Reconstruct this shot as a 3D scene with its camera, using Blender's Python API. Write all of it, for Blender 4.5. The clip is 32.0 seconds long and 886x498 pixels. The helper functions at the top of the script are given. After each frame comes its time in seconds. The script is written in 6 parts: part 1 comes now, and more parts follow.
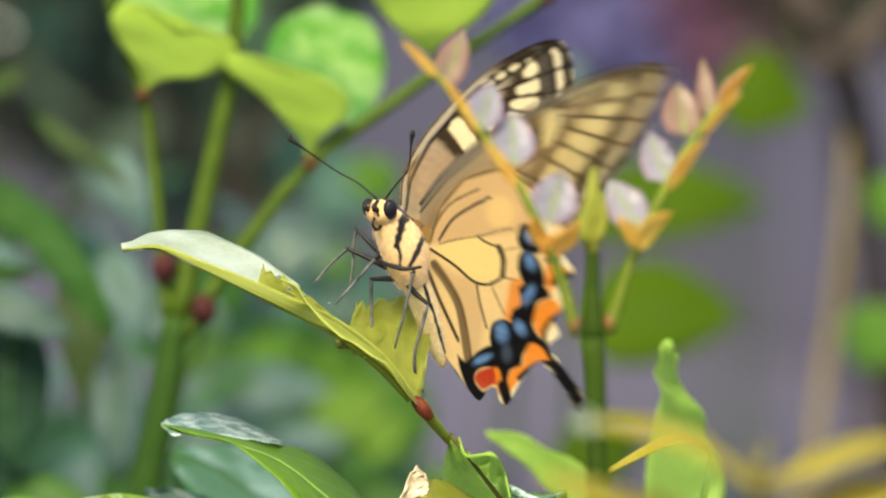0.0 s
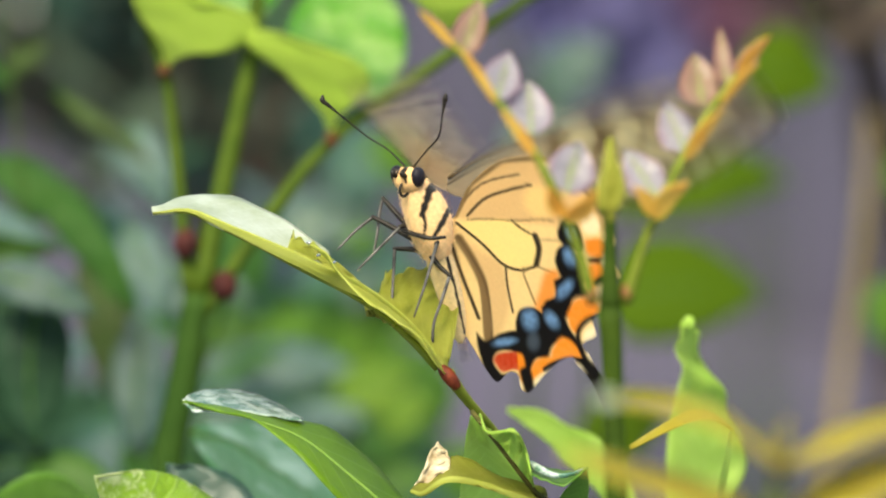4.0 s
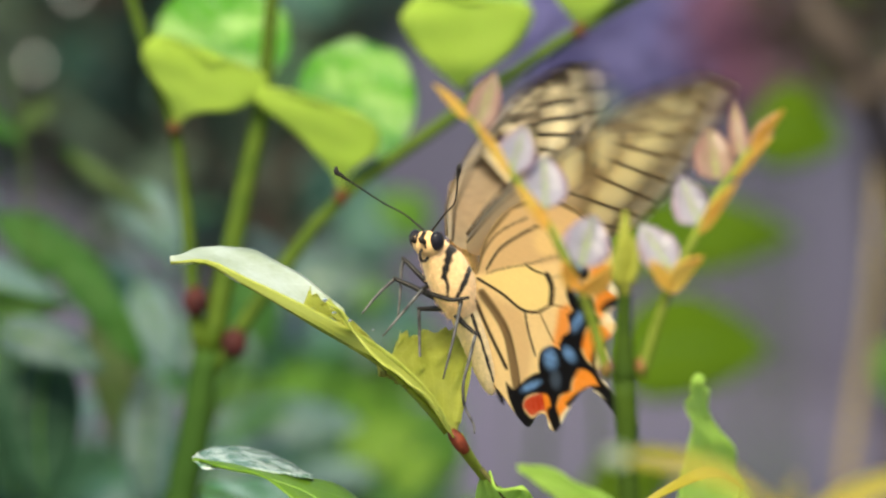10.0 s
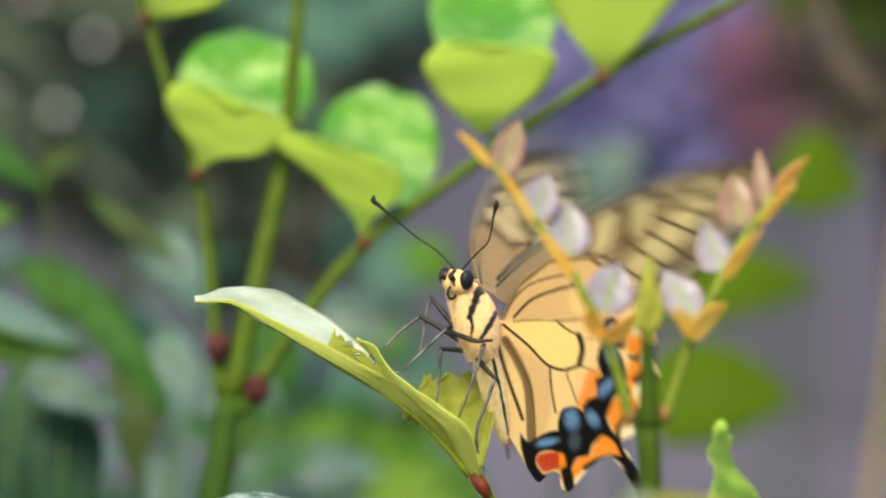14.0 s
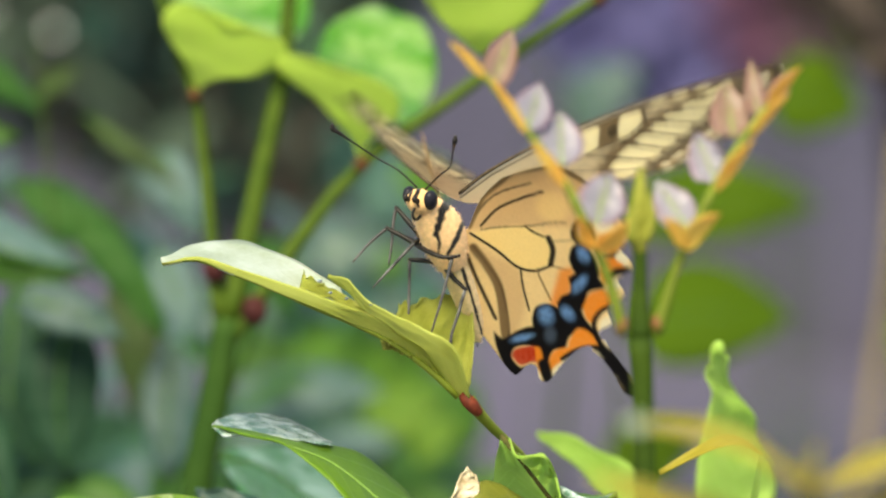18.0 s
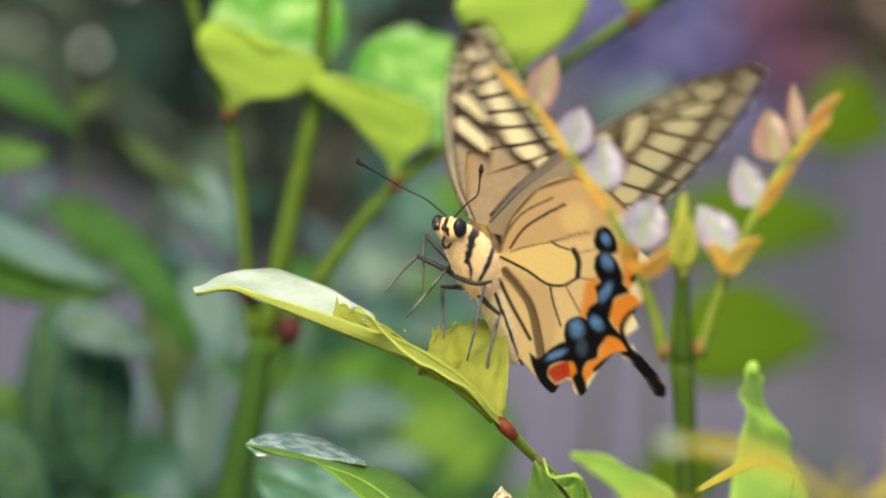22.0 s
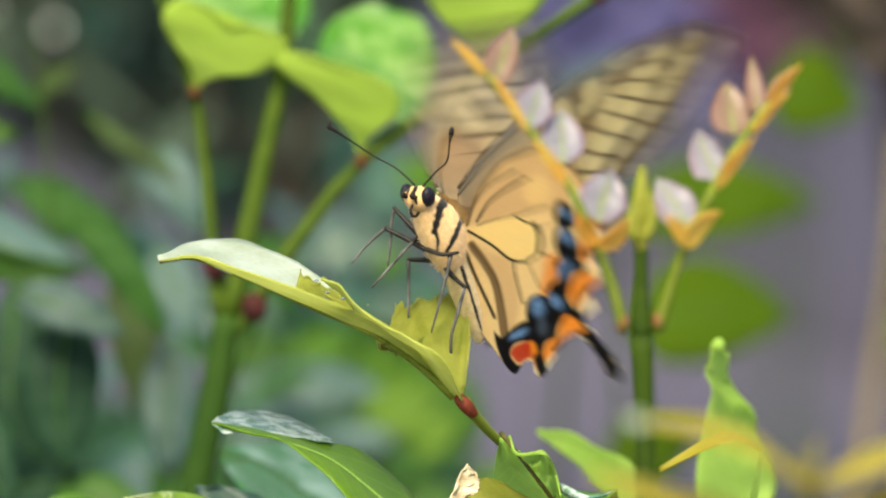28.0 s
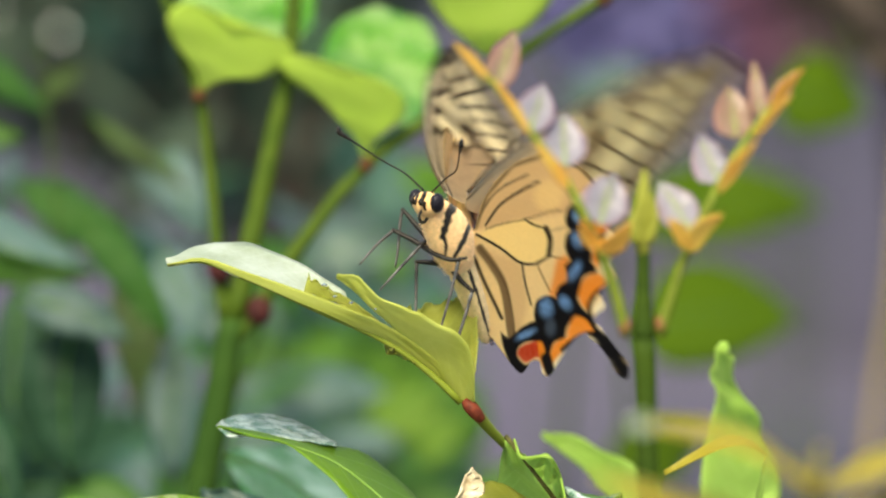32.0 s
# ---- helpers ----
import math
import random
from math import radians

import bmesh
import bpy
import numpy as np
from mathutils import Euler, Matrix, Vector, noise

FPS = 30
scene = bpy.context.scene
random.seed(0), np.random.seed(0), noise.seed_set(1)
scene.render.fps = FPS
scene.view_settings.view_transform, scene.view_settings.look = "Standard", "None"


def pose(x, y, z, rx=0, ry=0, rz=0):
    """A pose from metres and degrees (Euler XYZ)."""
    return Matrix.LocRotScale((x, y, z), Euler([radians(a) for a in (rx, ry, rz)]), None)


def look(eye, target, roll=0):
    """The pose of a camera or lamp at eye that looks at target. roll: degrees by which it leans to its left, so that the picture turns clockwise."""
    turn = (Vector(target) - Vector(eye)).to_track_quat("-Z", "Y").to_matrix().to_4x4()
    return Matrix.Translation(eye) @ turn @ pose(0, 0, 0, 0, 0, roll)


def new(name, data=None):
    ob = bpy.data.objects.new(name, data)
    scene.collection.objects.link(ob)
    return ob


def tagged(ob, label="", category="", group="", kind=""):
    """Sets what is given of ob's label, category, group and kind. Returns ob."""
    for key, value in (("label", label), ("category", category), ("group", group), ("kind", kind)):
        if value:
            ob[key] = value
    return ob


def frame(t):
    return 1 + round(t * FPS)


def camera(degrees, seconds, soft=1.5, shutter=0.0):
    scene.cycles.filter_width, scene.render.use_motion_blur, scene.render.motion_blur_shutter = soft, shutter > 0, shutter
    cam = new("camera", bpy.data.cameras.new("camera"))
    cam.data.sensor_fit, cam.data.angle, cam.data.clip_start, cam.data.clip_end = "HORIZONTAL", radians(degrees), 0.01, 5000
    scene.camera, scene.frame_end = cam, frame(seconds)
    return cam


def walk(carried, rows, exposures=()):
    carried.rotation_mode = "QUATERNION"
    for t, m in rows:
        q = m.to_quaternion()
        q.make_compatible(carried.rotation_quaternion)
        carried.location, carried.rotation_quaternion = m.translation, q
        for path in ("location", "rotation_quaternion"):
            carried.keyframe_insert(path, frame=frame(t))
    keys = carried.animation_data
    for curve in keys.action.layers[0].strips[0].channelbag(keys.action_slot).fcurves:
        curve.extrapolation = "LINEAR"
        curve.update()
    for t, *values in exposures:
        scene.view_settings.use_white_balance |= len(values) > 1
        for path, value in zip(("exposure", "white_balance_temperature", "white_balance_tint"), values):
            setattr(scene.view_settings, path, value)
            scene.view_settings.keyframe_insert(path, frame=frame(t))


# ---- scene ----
# One sight line, one lens. Plan units are tenths of a millimetre on the upright board
# through the insect: x right, y down, w metres behind it. Things are placed to fit the camera's view.
PITCH = radians(18)
RIGHT = Vector((1, 0, 0))
FWD = Vector((0, math.cos(PITCH), -math.sin(PITCH)))
UP = Vector((0, math.sin(PITCH), math.cos(PITCH)))
K = 1e-4
FOV = 6.0
REACH = 784 / math.tan(radians(FOV / 2)) * K
EYE = Vector((0, 0, 0.9)) - FWD * REACH

cam = camera(FOV, 32.0, soft=2.1, shutter=0.5)
cam.data.dof.use_dof = True
cam.data.dof.focus_distance = REACH
cam.data.dof.aperture_fstop = 17.0
cam.data.dof.aperture_blades = 0

# drift of the carried lens: seconds, tenths of a millimetre right and down
DRIFT = [
    (0, -146, 1), (0.5, -137, 13), (1, -115, 42), (1.5, -106, 43), (2, -119, 30), (2.5, -113, 15), (3, -101, 7), (3.5, -102, -38),
    (5.5, -132, -44), (6, -138, -75), (6.5, -138, -58), (7, -124, -9), (7.5, -100, 14), (8, -129, -4), (8.5, -157, -53), (9, -127, -31),
    (9.5, -103, 8), (10, -88, 61), (10.5, -80, 97), (11, -88, 60), (11.5, -85, 45), (12, -95, 45), (12.5, -100, 77), (13, -65, 127),
    (13.5, -46, 150), (14, -46, 143), (14.5, -65, 118), (15, -55, 78), (15.5, 15, 100), (17.5, -23, 64), (18, -51, 3), (18.5, -37, -11),
    (19, -19, -8), (19.5, -32, -23), (20, -40, -49), (20.5, -13, -21), (21, 7, 17), (21.5, 16, 40), (22, 13, 38), (22.5, 7, 19),
    (23, 0, 0), (23.5, 3, -9), (24, 9, 5), (24.5, 23, 45), (25, 30, 72), (25.5, 13, 78), (26, -11, 40), (26.5, -43, 2),
    (28.5, -51, -5), (29, -46, -27), (29.5, -7, 4), (30, 6, 31), (30.5, 22, 56), (31, -11, 54), (31.5, -31, 16), (32, -42, 4),
]


def drift_rows():
    rows = []
    for t, dx, dy in DRIFT:
        rows.append((t, pose(*EYE, 72 + math.degrees(dy * K / REACH), 0, math.degrees(dx * K / REACH))))
    return rows


walk(cam, drift_rows(), [(0, 1.12, 7300, 4), (32, 1.12, 7300, 4)])

# ---- light ----
world = bpy.data.worlds.new("world")
scene.world = world
world.use_nodes = True
wn = world.node_tree.nodes
sky = wn.new("ShaderNodeTexSky")
sky.sky_type = "NISHITA"
sky.sun_disc = False
sky.sun_elevation = radians(70)
sky.sun_rotation = radians(195)
sky.air_density, sky.dust_density, sky.ozone_density = 1.0, 2.5, 1.0
wn["Background"].inputs[1].default_value = 0.130
world.node_tree.links.new(sky.outputs[0], wn["Background"].inputs[0])

sun_data = bpy.data.lights.new("sun", "SUN")
sun_data.energy, sun_data.angle, sun_data.color = 3.7, radians(28), (1.0, 0.94, 0.80)
sun = new("sun", sun_data)
sun.matrix_basis = look((-0.48, -1.4, 3.4), (0, 0, 0.9))


# ---- materials ----
def material(name, rough=0.5):
    m = bpy.data.materials.new(name)
    m.use_nodes = True
    b = m.node_tree.nodes["Principled BSDF"]
    b.inputs["Roughness"].default_value = rough
    return m, m.node_tree.nodes, m.node_tree.links, b


def ramp(n, stops):
    r = n.new("ShaderNodeValToRGB")
    e = r.color_ramp.elements
    while len(e) < len(stops):
        e.new(0.5)
    for el, (p, c) in zip(e, stops):
        el.position, el.color = p, (*c, 1)
    return r


def noise_tex(n, links, scale, detail=4, coord="Object"):
    c = n.new("ShaderNodeTexCoord")
    t = n.new("ShaderNodeTexNoise")
    t.inputs["Scale"].default_value, t.inputs["Detail"].default_value = scale, detail
    links.new(c.outputs[coord], t.inputs["Vector"])
    return t


def bumped(n, links, b, height, strength=0.3, distance=0.0005):
    u = n.new("ShaderNodeBump")
    u.inputs["Strength"].default_value, u.inputs["Distance"].default_value = strength, distance
    links.new(height, u.inputs["Height"])
    links.new(u.outputs[0], b.inputs["Normal"])


def leaf_mat(name, dark, light, rough=0.4, through_light=0.35, veins=0.5, scale=90.0, coat=0.0, relief=0.0006, shine=0.5, step=(0.3, 0.7)):
    """Leaf skin: blotches at two scales, pale side veins, light passing through."""
    m, n, l, b = material(name, rough)
    big = noise_tex(n, l, scale, 3)
    fine = noise_tex(n, l, scale * 9, 2)
    mix = n.new("ShaderNodeMath")
    mix.operation = "MULTIPLY_ADD"
    mix.inputs[1].default_value, mix.inputs[2].default_value = 0.35, -0.17
    l.new(fine.outputs[0], mix.inputs[0])
    tot = n.new("ShaderNodeMath")
    l.new(big.outputs[0], tot.inputs[0])
    l.new(mix.outputs[0], tot.inputs[1])
    b.inputs["Specular IOR Level"].default_value = shine
    # a tight step paints pale patches that stand for shine
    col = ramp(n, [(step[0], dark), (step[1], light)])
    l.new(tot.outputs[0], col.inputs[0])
    uv = n.new("ShaderNodeUVMap")
    sep = n.new("ShaderNodeSeparateXYZ")
    l.new(uv.outputs[0], sep.inputs[0])
    ab = n.new("ShaderNodeMath")
    ab.operation = "ABSOLUTE"
    l.new(sep.outputs[1], ab.inputs[0])
    lean = n.new("ShaderNodeMath")
    lean.operation = "MULTIPLY_ADD"
    lean.inputs[1].default_value = -0.22
    l.new(ab.outputs[0], lean.inputs[0])
    l.new(sep.outputs[0], lean.inputs[2])
    sc = n.new("ShaderNodeMath")
    sc.operation = "MULTIPLY"
    sc.inputs[1].default_value = 9.0
    l.new(lean.outputs[0], sc.inputs[0])
    wob = n.new("ShaderNodeMath")
    wob.operation = "MULTIPLY_ADD"
    wob.inputs[1].default_value = 0.5
    l.new(big.outputs[0], wob.inputs[0])
    l.new(sc.outputs[0], wob.inputs[2])
    tri = n.new("ShaderNodeMath")
    tri.operation = "PINGPONG"
    tri.inputs[1].default_value = 0.5
    l.new(wob.outputs[0], tri.inputs[0])
    vr = ramp(n, [(0.0, (1, 1, 1)), (0.10, (0, 0, 0))])
    l.new(tri.outputs[0], vr.inputs[0])
    vf = n.new("ShaderNodeMath")
    vf.operation = "MULTIPLY"
    vf.inputs[1].default_value = veins
    l.new(vr.outputs[0], vf.inputs[0])
    tint = n.new("ShaderNodeMix")
    tint.data_type = "RGBA"
    pale = tuple(min(1, c * 1.35 + 0.03) for c in light)
    tint.inputs[7].default_value = (*pale, 1)
    l.new(vf.outputs[0], tint.inputs[0])
    l.new(col.outputs[0], tint.inputs[6])
    l.new(tint.outputs[2], b.inputs["Base Color"])
    b.inputs["Coat Weight"].default_value = coat
    b.inputs["Coat Roughness"].default_value = 0.25
    hgt = n.new("ShaderNodeMath")
    hgt.operation = "MULTIPLY_ADD"
    hgt.inputs[1].default_value = min(0.6, 1.2 * veins)
    l.new(vr.outputs[0], hgt.inputs[0])
    l.new(tot.outputs[0], hgt.inputs[2])
    bumped(n, l, b, hgt.outputs[0], 0.5, relief)
    if through_light:
        tr = n.new("ShaderNodeBsdfTranslucent")
        ms = n.new("ShaderNodeMixShader")
        ms.inputs[0].default_value = through_light
        # a leaf has two skins: each lets the root of its colour through
        root = n.new("ShaderNodeGamma")
        root.inputs[1].default_value = 0.5
        l.new(tint.outputs[2], root.inputs[0])
        l.new(root.outputs[0], tr.inputs[0])
        l.new(b.outputs[0], ms.inputs[1])
        l.new(tr.outputs[0], ms.inputs[2])
        l.new(ms.outputs[0], n["Material Output"].inputs[0])
    return m


def young_mat(name, core, middle, edge):
    """Tender leaf: greenish along its midrib, lilac to pink towards the rim."""
    m, n, l, b = material(name, 0.4)
    uv = n.new("ShaderNodeUVMap")
    sep = n.new("ShaderNodeSeparateXYZ")
    l.new(uv.outputs[0], sep.inputs[0])
    ab = n.new("ShaderNodeMath")
    ab.operation = "ABSOLUTE"
    l.new(sep.outputs[1], ab.inputs[0])
    t = noise_tex(n, l, 260, 4)
    add = n.new("ShaderNodeMath")
    add.operation = "MULTIPLY_ADD"
    add.inputs[1].default_value = 0.7
    l.new(t.outputs[0], add.inputs[0])
    l.new(ab.outputs[0], add.inputs[2])
    c = ramp(n, [(0.26, core), (0.46, middle), (0.76, middle), (0.97, edge)])
    half = n.new("ShaderNodeMath")
    half.operation = "MULTIPLY"
    half.inputs[1].default_value = 0.75
    l.new(add.outputs[0], half.inputs[0])
    l.new(half.outputs[0], c.inputs[0])
    l.new(c.outputs[0], b.inputs["Base Color"])
    b.inputs["Coat Weight"].default_value = 0.35
    b.inputs["Coat Roughness"].default_value = 0.3
    bumped(n, l, b, t.outputs[0], 0.5, 0.0008)
    tr = n.new("ShaderNodeBsdfTranslucent")
    ms = n.new("ShaderNodeMixShader")
    ms.inputs[0].default_value = 0.55
    root = n.new("ShaderNodeGamma")
    root.inputs[1].default_value = 0.5
    l.new(c.outputs[0], root.inputs[0])
    l.new(root.outputs[0], tr.inputs[0])
    l.new(b.outputs[0], ms.inputs[1])
    l.new(tr.outputs[0], ms.inputs[2])
    l.new(ms.outputs[0], n["Material Output"].inputs[0])
    return m


def plain_mat(name, dark, light, rough=0.6, scale=200.0, bump=0.3):
    m, n, l, b = material(name, rough)
    b.inputs["Specular IOR Level"].default_value = 0.14
    t = noise_tex(n, l, scale, 5)
    c = ramp(n, [(0.3, dark), (0.7, light)])
    l.new(t.outputs[0], c.inputs[0])
    l.new(c.outputs[0], b.inputs["Base Color"])
    bumped(n, l, b, t.outputs[0], bump, 0.0004)
    return m


def scale_mat(name, rough=0.65, through_light=0.38, sheen=0.0):
    """Scaled wing or furry skin, coloured scale by scale."""
    m, n, l, b = material(name, rough)
    a = n.new("ShaderNodeVertexColor")
    a.layer_name = "scales"
    t = noise_tex(n, l, 2600, 2)
    v = n.new("ShaderNodeMath")
    v.operation = "MULTIPLY_ADD"
    v.inputs[1].default_value, v.inputs[2].default_value = 0.22, 0.9
    l.new(t.outputs[0], v.inputs[0])
    x = n.new("ShaderNodeMix")
    x.data_type, x.blend_type = "RGBA", "MULTIPLY"
    x.inputs[0].default_value = 1
    l.new(a.outputs[0], x.inputs[6])
    l.new(v.outputs[0], x.inputs[7])
    l.new(x.outputs[2], b.inputs["Base Color"])
    b.inputs["Sheen Weight"].default_value = sheen
    b.inputs["Specular IOR Level"].default_value = 0.12
    bumped(n, l, b, t.outputs[0], 0.35, 0.0002)
    if through_light:
        tr = n.new("ShaderNodeBsdfTranslucent")
        ms = n.new("ShaderNodeMixShader")
        ms.inputs[0].default_value = through_light
        root = n.new("ShaderNodeGamma")
        root.inputs[1].default_value = 0.5
        l.new(x.outputs[2], root.inputs[0])
        l.new(root.outputs[0], tr.inputs[0])
        l.new(b.outputs[0], ms.inputs[1])
        l.new(tr.outputs[0], ms.inputs[2])
        l.new(ms.outputs[0], n["Material Output"].inputs[0])
    return m


# pale patches in the colour stand for the sky's reflection
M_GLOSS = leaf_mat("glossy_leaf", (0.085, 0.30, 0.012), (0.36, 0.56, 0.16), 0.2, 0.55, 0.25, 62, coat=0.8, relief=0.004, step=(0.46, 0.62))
M_UNDER = leaf_mat("leaf_underside", (0.36, 0.50, 0.072), (0.41, 0.545, 0.092), 0.8, 0.64, 0.10, 60, relief=0.0002, shine=0.2)
# whitened so that the sky's sheen sits in the base colour
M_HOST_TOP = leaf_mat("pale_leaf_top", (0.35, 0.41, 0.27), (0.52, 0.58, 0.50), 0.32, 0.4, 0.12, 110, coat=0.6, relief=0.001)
M_HOST = leaf_mat("yellow_green_leaf", (0.44, 0.48, 0.085), (0.52, 0.56, 0.125), 0.5, 0.72, 0.15, 120, relief=0.0004)
M_CHEWED = leaf_mat("chewed_leaf", (0.28, 0.30, 0.04), (0.42, 0.43, 0.09), 0.5, 0.75, 0.2, 160)
M_RIB = plain_mat("dark_midrib", (0.035, 0.040, 0.008), (0.085, 0.075, 0.022), 0.6, 400)
M_DRY = plain_mat("dry_leaf_end", (0.24, 0.18, 0.10), (0.56, 0.50, 0.36), 0.6, 420, 0.8)
# near-white colour that stands for out-of-focus glints
M_GLINT = plain_mat("painted_glint", (0.72, 0.78, 0.74), (0.85, 0.88, 0.85), 0.2, 300)
M_FRESH = leaf_mat("fresh_leaf", (0.28, 0.48, 0.07), (0.38, 0.58, 0.13), 0.45, 0.68, 0.3, 80)
M_PALE_GREEN = leaf_mat("pale_green_leaf", (0.36, 0.56, 0.09), (0.46, 0.64, 0.15), 0.5, 0.68, 0.2, 60, shine=0.3)
# whitish blotches are the leaf's reflections, put into the colour
M_WET = leaf_mat("leaf_painted_shine", (0.25, 0.43, 0.035), (0.58, 0.68, 0.34), 0.16, 0.6, 0.15, 130, coat=1.0, relief=0.004, step=(0.46, 0.60))
M_BLADE = leaf_mat("blade_green_leaf", (0.105, 0.225, 0.008), (0.150, 0.290, 0.014), 0.4, 0.5, 0.25, 60, coat=0.1)
M_SLATE = leaf_mat("slate_leaf", (0.020, 0.055, 0.040), (0.050, 0.092, 0.078), 0.45, 0.2, 0.05, 90, coat=0.15, shine=0.3, step=(0.40, 0.66))
# the pale bluish mottling is highlight painted into the green
M_SHINY = leaf_mat("green_leaf_painted_shine", (0.022, 0.120, 0.022), (0.20, 0.32, 0.26), 0.35, 0.3, 0.15, 75, coat=0.35, relief=0.002, step=(0.52, 0.66))
M_MID = leaf_mat("mid_green_leaf", (0.10, 0.26, 0.025), (0.18, 0.38, 0.05), 0.38, 0.55, 0.35, 70, coat=0.4)
# near-white sparkle of the wet edge, painted by a sharp colour step
M_SPARKLE = leaf_mat("leaf_painted_sparkle", (0.07, 0.19, 0.12), (0.60, 0.70, 0.66), 0.12, 0.3, 0.3, 330, coat=1.0, relief=0.002, step=(0.40, 0.62))
# two bluish pale leaf colours with the sky's sheen mixed in
M_PALE = leaf_mat("sky_sheen_leaf", (0.033, 0.070, 0.060), (0.060, 0.108, 0.094), 0.5, 0.3, 0.3, 25, shine=0.3)
M_TEAL = leaf_mat("sky_sheen_teal_leaf", (0.050, 0.104, 0.092), (0.082, 0.142, 0.130), 0.5, 0.3, 0.2, 25, shine=0.3)
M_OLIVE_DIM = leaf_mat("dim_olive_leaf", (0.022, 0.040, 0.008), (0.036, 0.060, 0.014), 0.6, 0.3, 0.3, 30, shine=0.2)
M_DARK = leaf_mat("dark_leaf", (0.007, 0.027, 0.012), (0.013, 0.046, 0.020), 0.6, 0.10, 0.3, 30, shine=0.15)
# dim leaf colour that already holds the hedge's shade
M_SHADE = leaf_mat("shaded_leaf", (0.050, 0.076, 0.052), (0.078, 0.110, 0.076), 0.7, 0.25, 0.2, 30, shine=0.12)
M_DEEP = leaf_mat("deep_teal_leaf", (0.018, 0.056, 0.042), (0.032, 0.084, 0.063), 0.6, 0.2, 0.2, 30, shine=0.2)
M_BLUE = leaf_mat("bluish_leaf", (0.036, 0.09, 0.054), (0.070, 0.14, 0.09), 0.35, 0.35, 0.3, 30, coat=0.3)
M_OLIVE = leaf_mat("olive_leaf", (0.040, 0.082, 0.001), (0.058, 0.108, 0.002), 0.7, 0.4, 0.2, 30, shine=0.08)
M_LIME = leaf_mat("lime_leaf", (0.040, 0.112, 0.008), (0.075, 0.170, 0.016), 0.6, 0.42, 0.3, 30, shine=0.15)
M_SOFT = leaf_mat("soft_green_leaf", (0.018, 0.074, 0.010), (0.034, 0.106, 0.016), 0.6, 0.4, 0.3, 30, shine=0.15)
M_SPRING = leaf_mat("spring_green_leaf", (0.088, 0.175, 0.018), (0.135, 0.235, 0.030), 0.6, 0.5, 0.3, 40, shine=0.15)
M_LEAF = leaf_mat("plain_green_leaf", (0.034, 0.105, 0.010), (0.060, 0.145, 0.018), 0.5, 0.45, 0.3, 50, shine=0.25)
M_YELLOW = leaf_mat("yellow_young_leaf", (0.40, 0.34, 0.030), (0.50, 0.43, 0.055), 0.5, 0.62, 0.25, 80)
M_PINK = young_mat("pink_young_leaf", (0.31, 0.32, 0.24), (0.35, 0.33, 0.38), (0.32, 0.22, 0.28))
M_ROSE = young_mat("rosy_young_leaf", (0.31, 0.29, 0.13), (0.33, 0.22, 0.16), (0.30, 0.15, 0.12))
M_ORANGE = leaf_mat("orange_young_leaf", (0.68, 0.33, 0.05), (0.72, 0.50, 0.10), 0.5, 0.5, 0.3, 160)
M_STEM = plain_mat("green_stem", (0.015, 0.034, 0.001), (0.029, 0.054, 0.002), 0.75, 220)
M_TRUNK = plain_mat("green_trunk", (0.013, 0.040, 0.003), (0.023, 0.056, 0.006), 0.75, 120)
M_STEM_TOP = plain_mat("light_green_stem", (0.030, 0.058, 0.003), (0.054, 0.087, 0.007), 0.6, 220)
M_STEM_Y = plain_mat("yellow_stem", (0.12, 0.16, 0.014), (0.18, 0.21, 0.028), 0.5, 260)
M_RED = plain_mat("red_node", (0.022, 0.006, 0.006), (0.06, 0.014, 0.011), 0.7, 300)
M_RUST = plain_mat("rust_node", (0.045, 0.018, 0.006), (0.078, 0.034, 0.011), 0.7, 300)
M_BRICK = plain_mat("brick_red_joint", (0.060, 0.012, 0.006), (0.15, 0.030, 0.012), 0.6, 700)
M_NODE = plain_mat("brown_node", (0.10, 0.045, 0.018), (0.17, 0.075, 0.03), 0.6, 300)
M_SHOOT = plain_mat("olive_shoot", (0.075, 0.105, 0.008), (0.12, 0.15, 0.018), 0.6, 260)
M_BUD = plain_mat("bud", (0.145, 0.155, 0.018), (0.21, 0.215, 0.034), 0.6, 500, 0.6)
M_CANE = plain_mat("dry_cane", (0.19, 0.145, 0.060), (0.27, 0.21, 0.090), 0.8, 60)
M_BARK = plain_mat("bark", (0.030, 0.023, 0.018), (0.066, 0.050, 0.040), 0.9, 80, 0.8)
M_WING = scale_mat("hindwing_scales", through_light=0.5)
M_FOREWING = scale_mat("forewing_scales", through_light=0.80)
M_FUR = scale_mat("body_fur", 0.85, 0.0, 0.15)
M_EYE = plain_mat("compound_eye", (0.006, 0.006, 0.009), (0.018, 0.016, 0.022), 0.28, 3000, 0.3)
M_BLACK = plain_mat("black_chitin", (0.008, 0.007, 0.006), (0.03, 0.026, 0.022), 0.4, 1500)
M_GREY = plain_mat("grey_chitin", (0.006, 0.006, 0.007), (0.13, 0.125, 0.12), 0.35, 420)
M_COSTA = plain_mat("front_rim", (0.025, 0.018, 0.010), (0.085, 0.060, 0.034), 0.6, 900)
M_PETAL = leaf_mat("violet_petal", (0.10, 0.10, 0.26), (0.17, 0.155, 0.35), 0.7, 0.2, 0.1, 40)
M_MAGENTA = leaf_mat("magenta_petal", (0.07, 0.026, 0.055), (0.13, 0.045, 0.09), 0.7, 0.2, 0.1, 40)
M_DEW, dew_n, dew_l, dew_b = material("dew", 0.02)
dew_b.inputs["Transmission Weight"].default_value = 1.0
dew_b.inputs["IOR"].default_value = 1.33


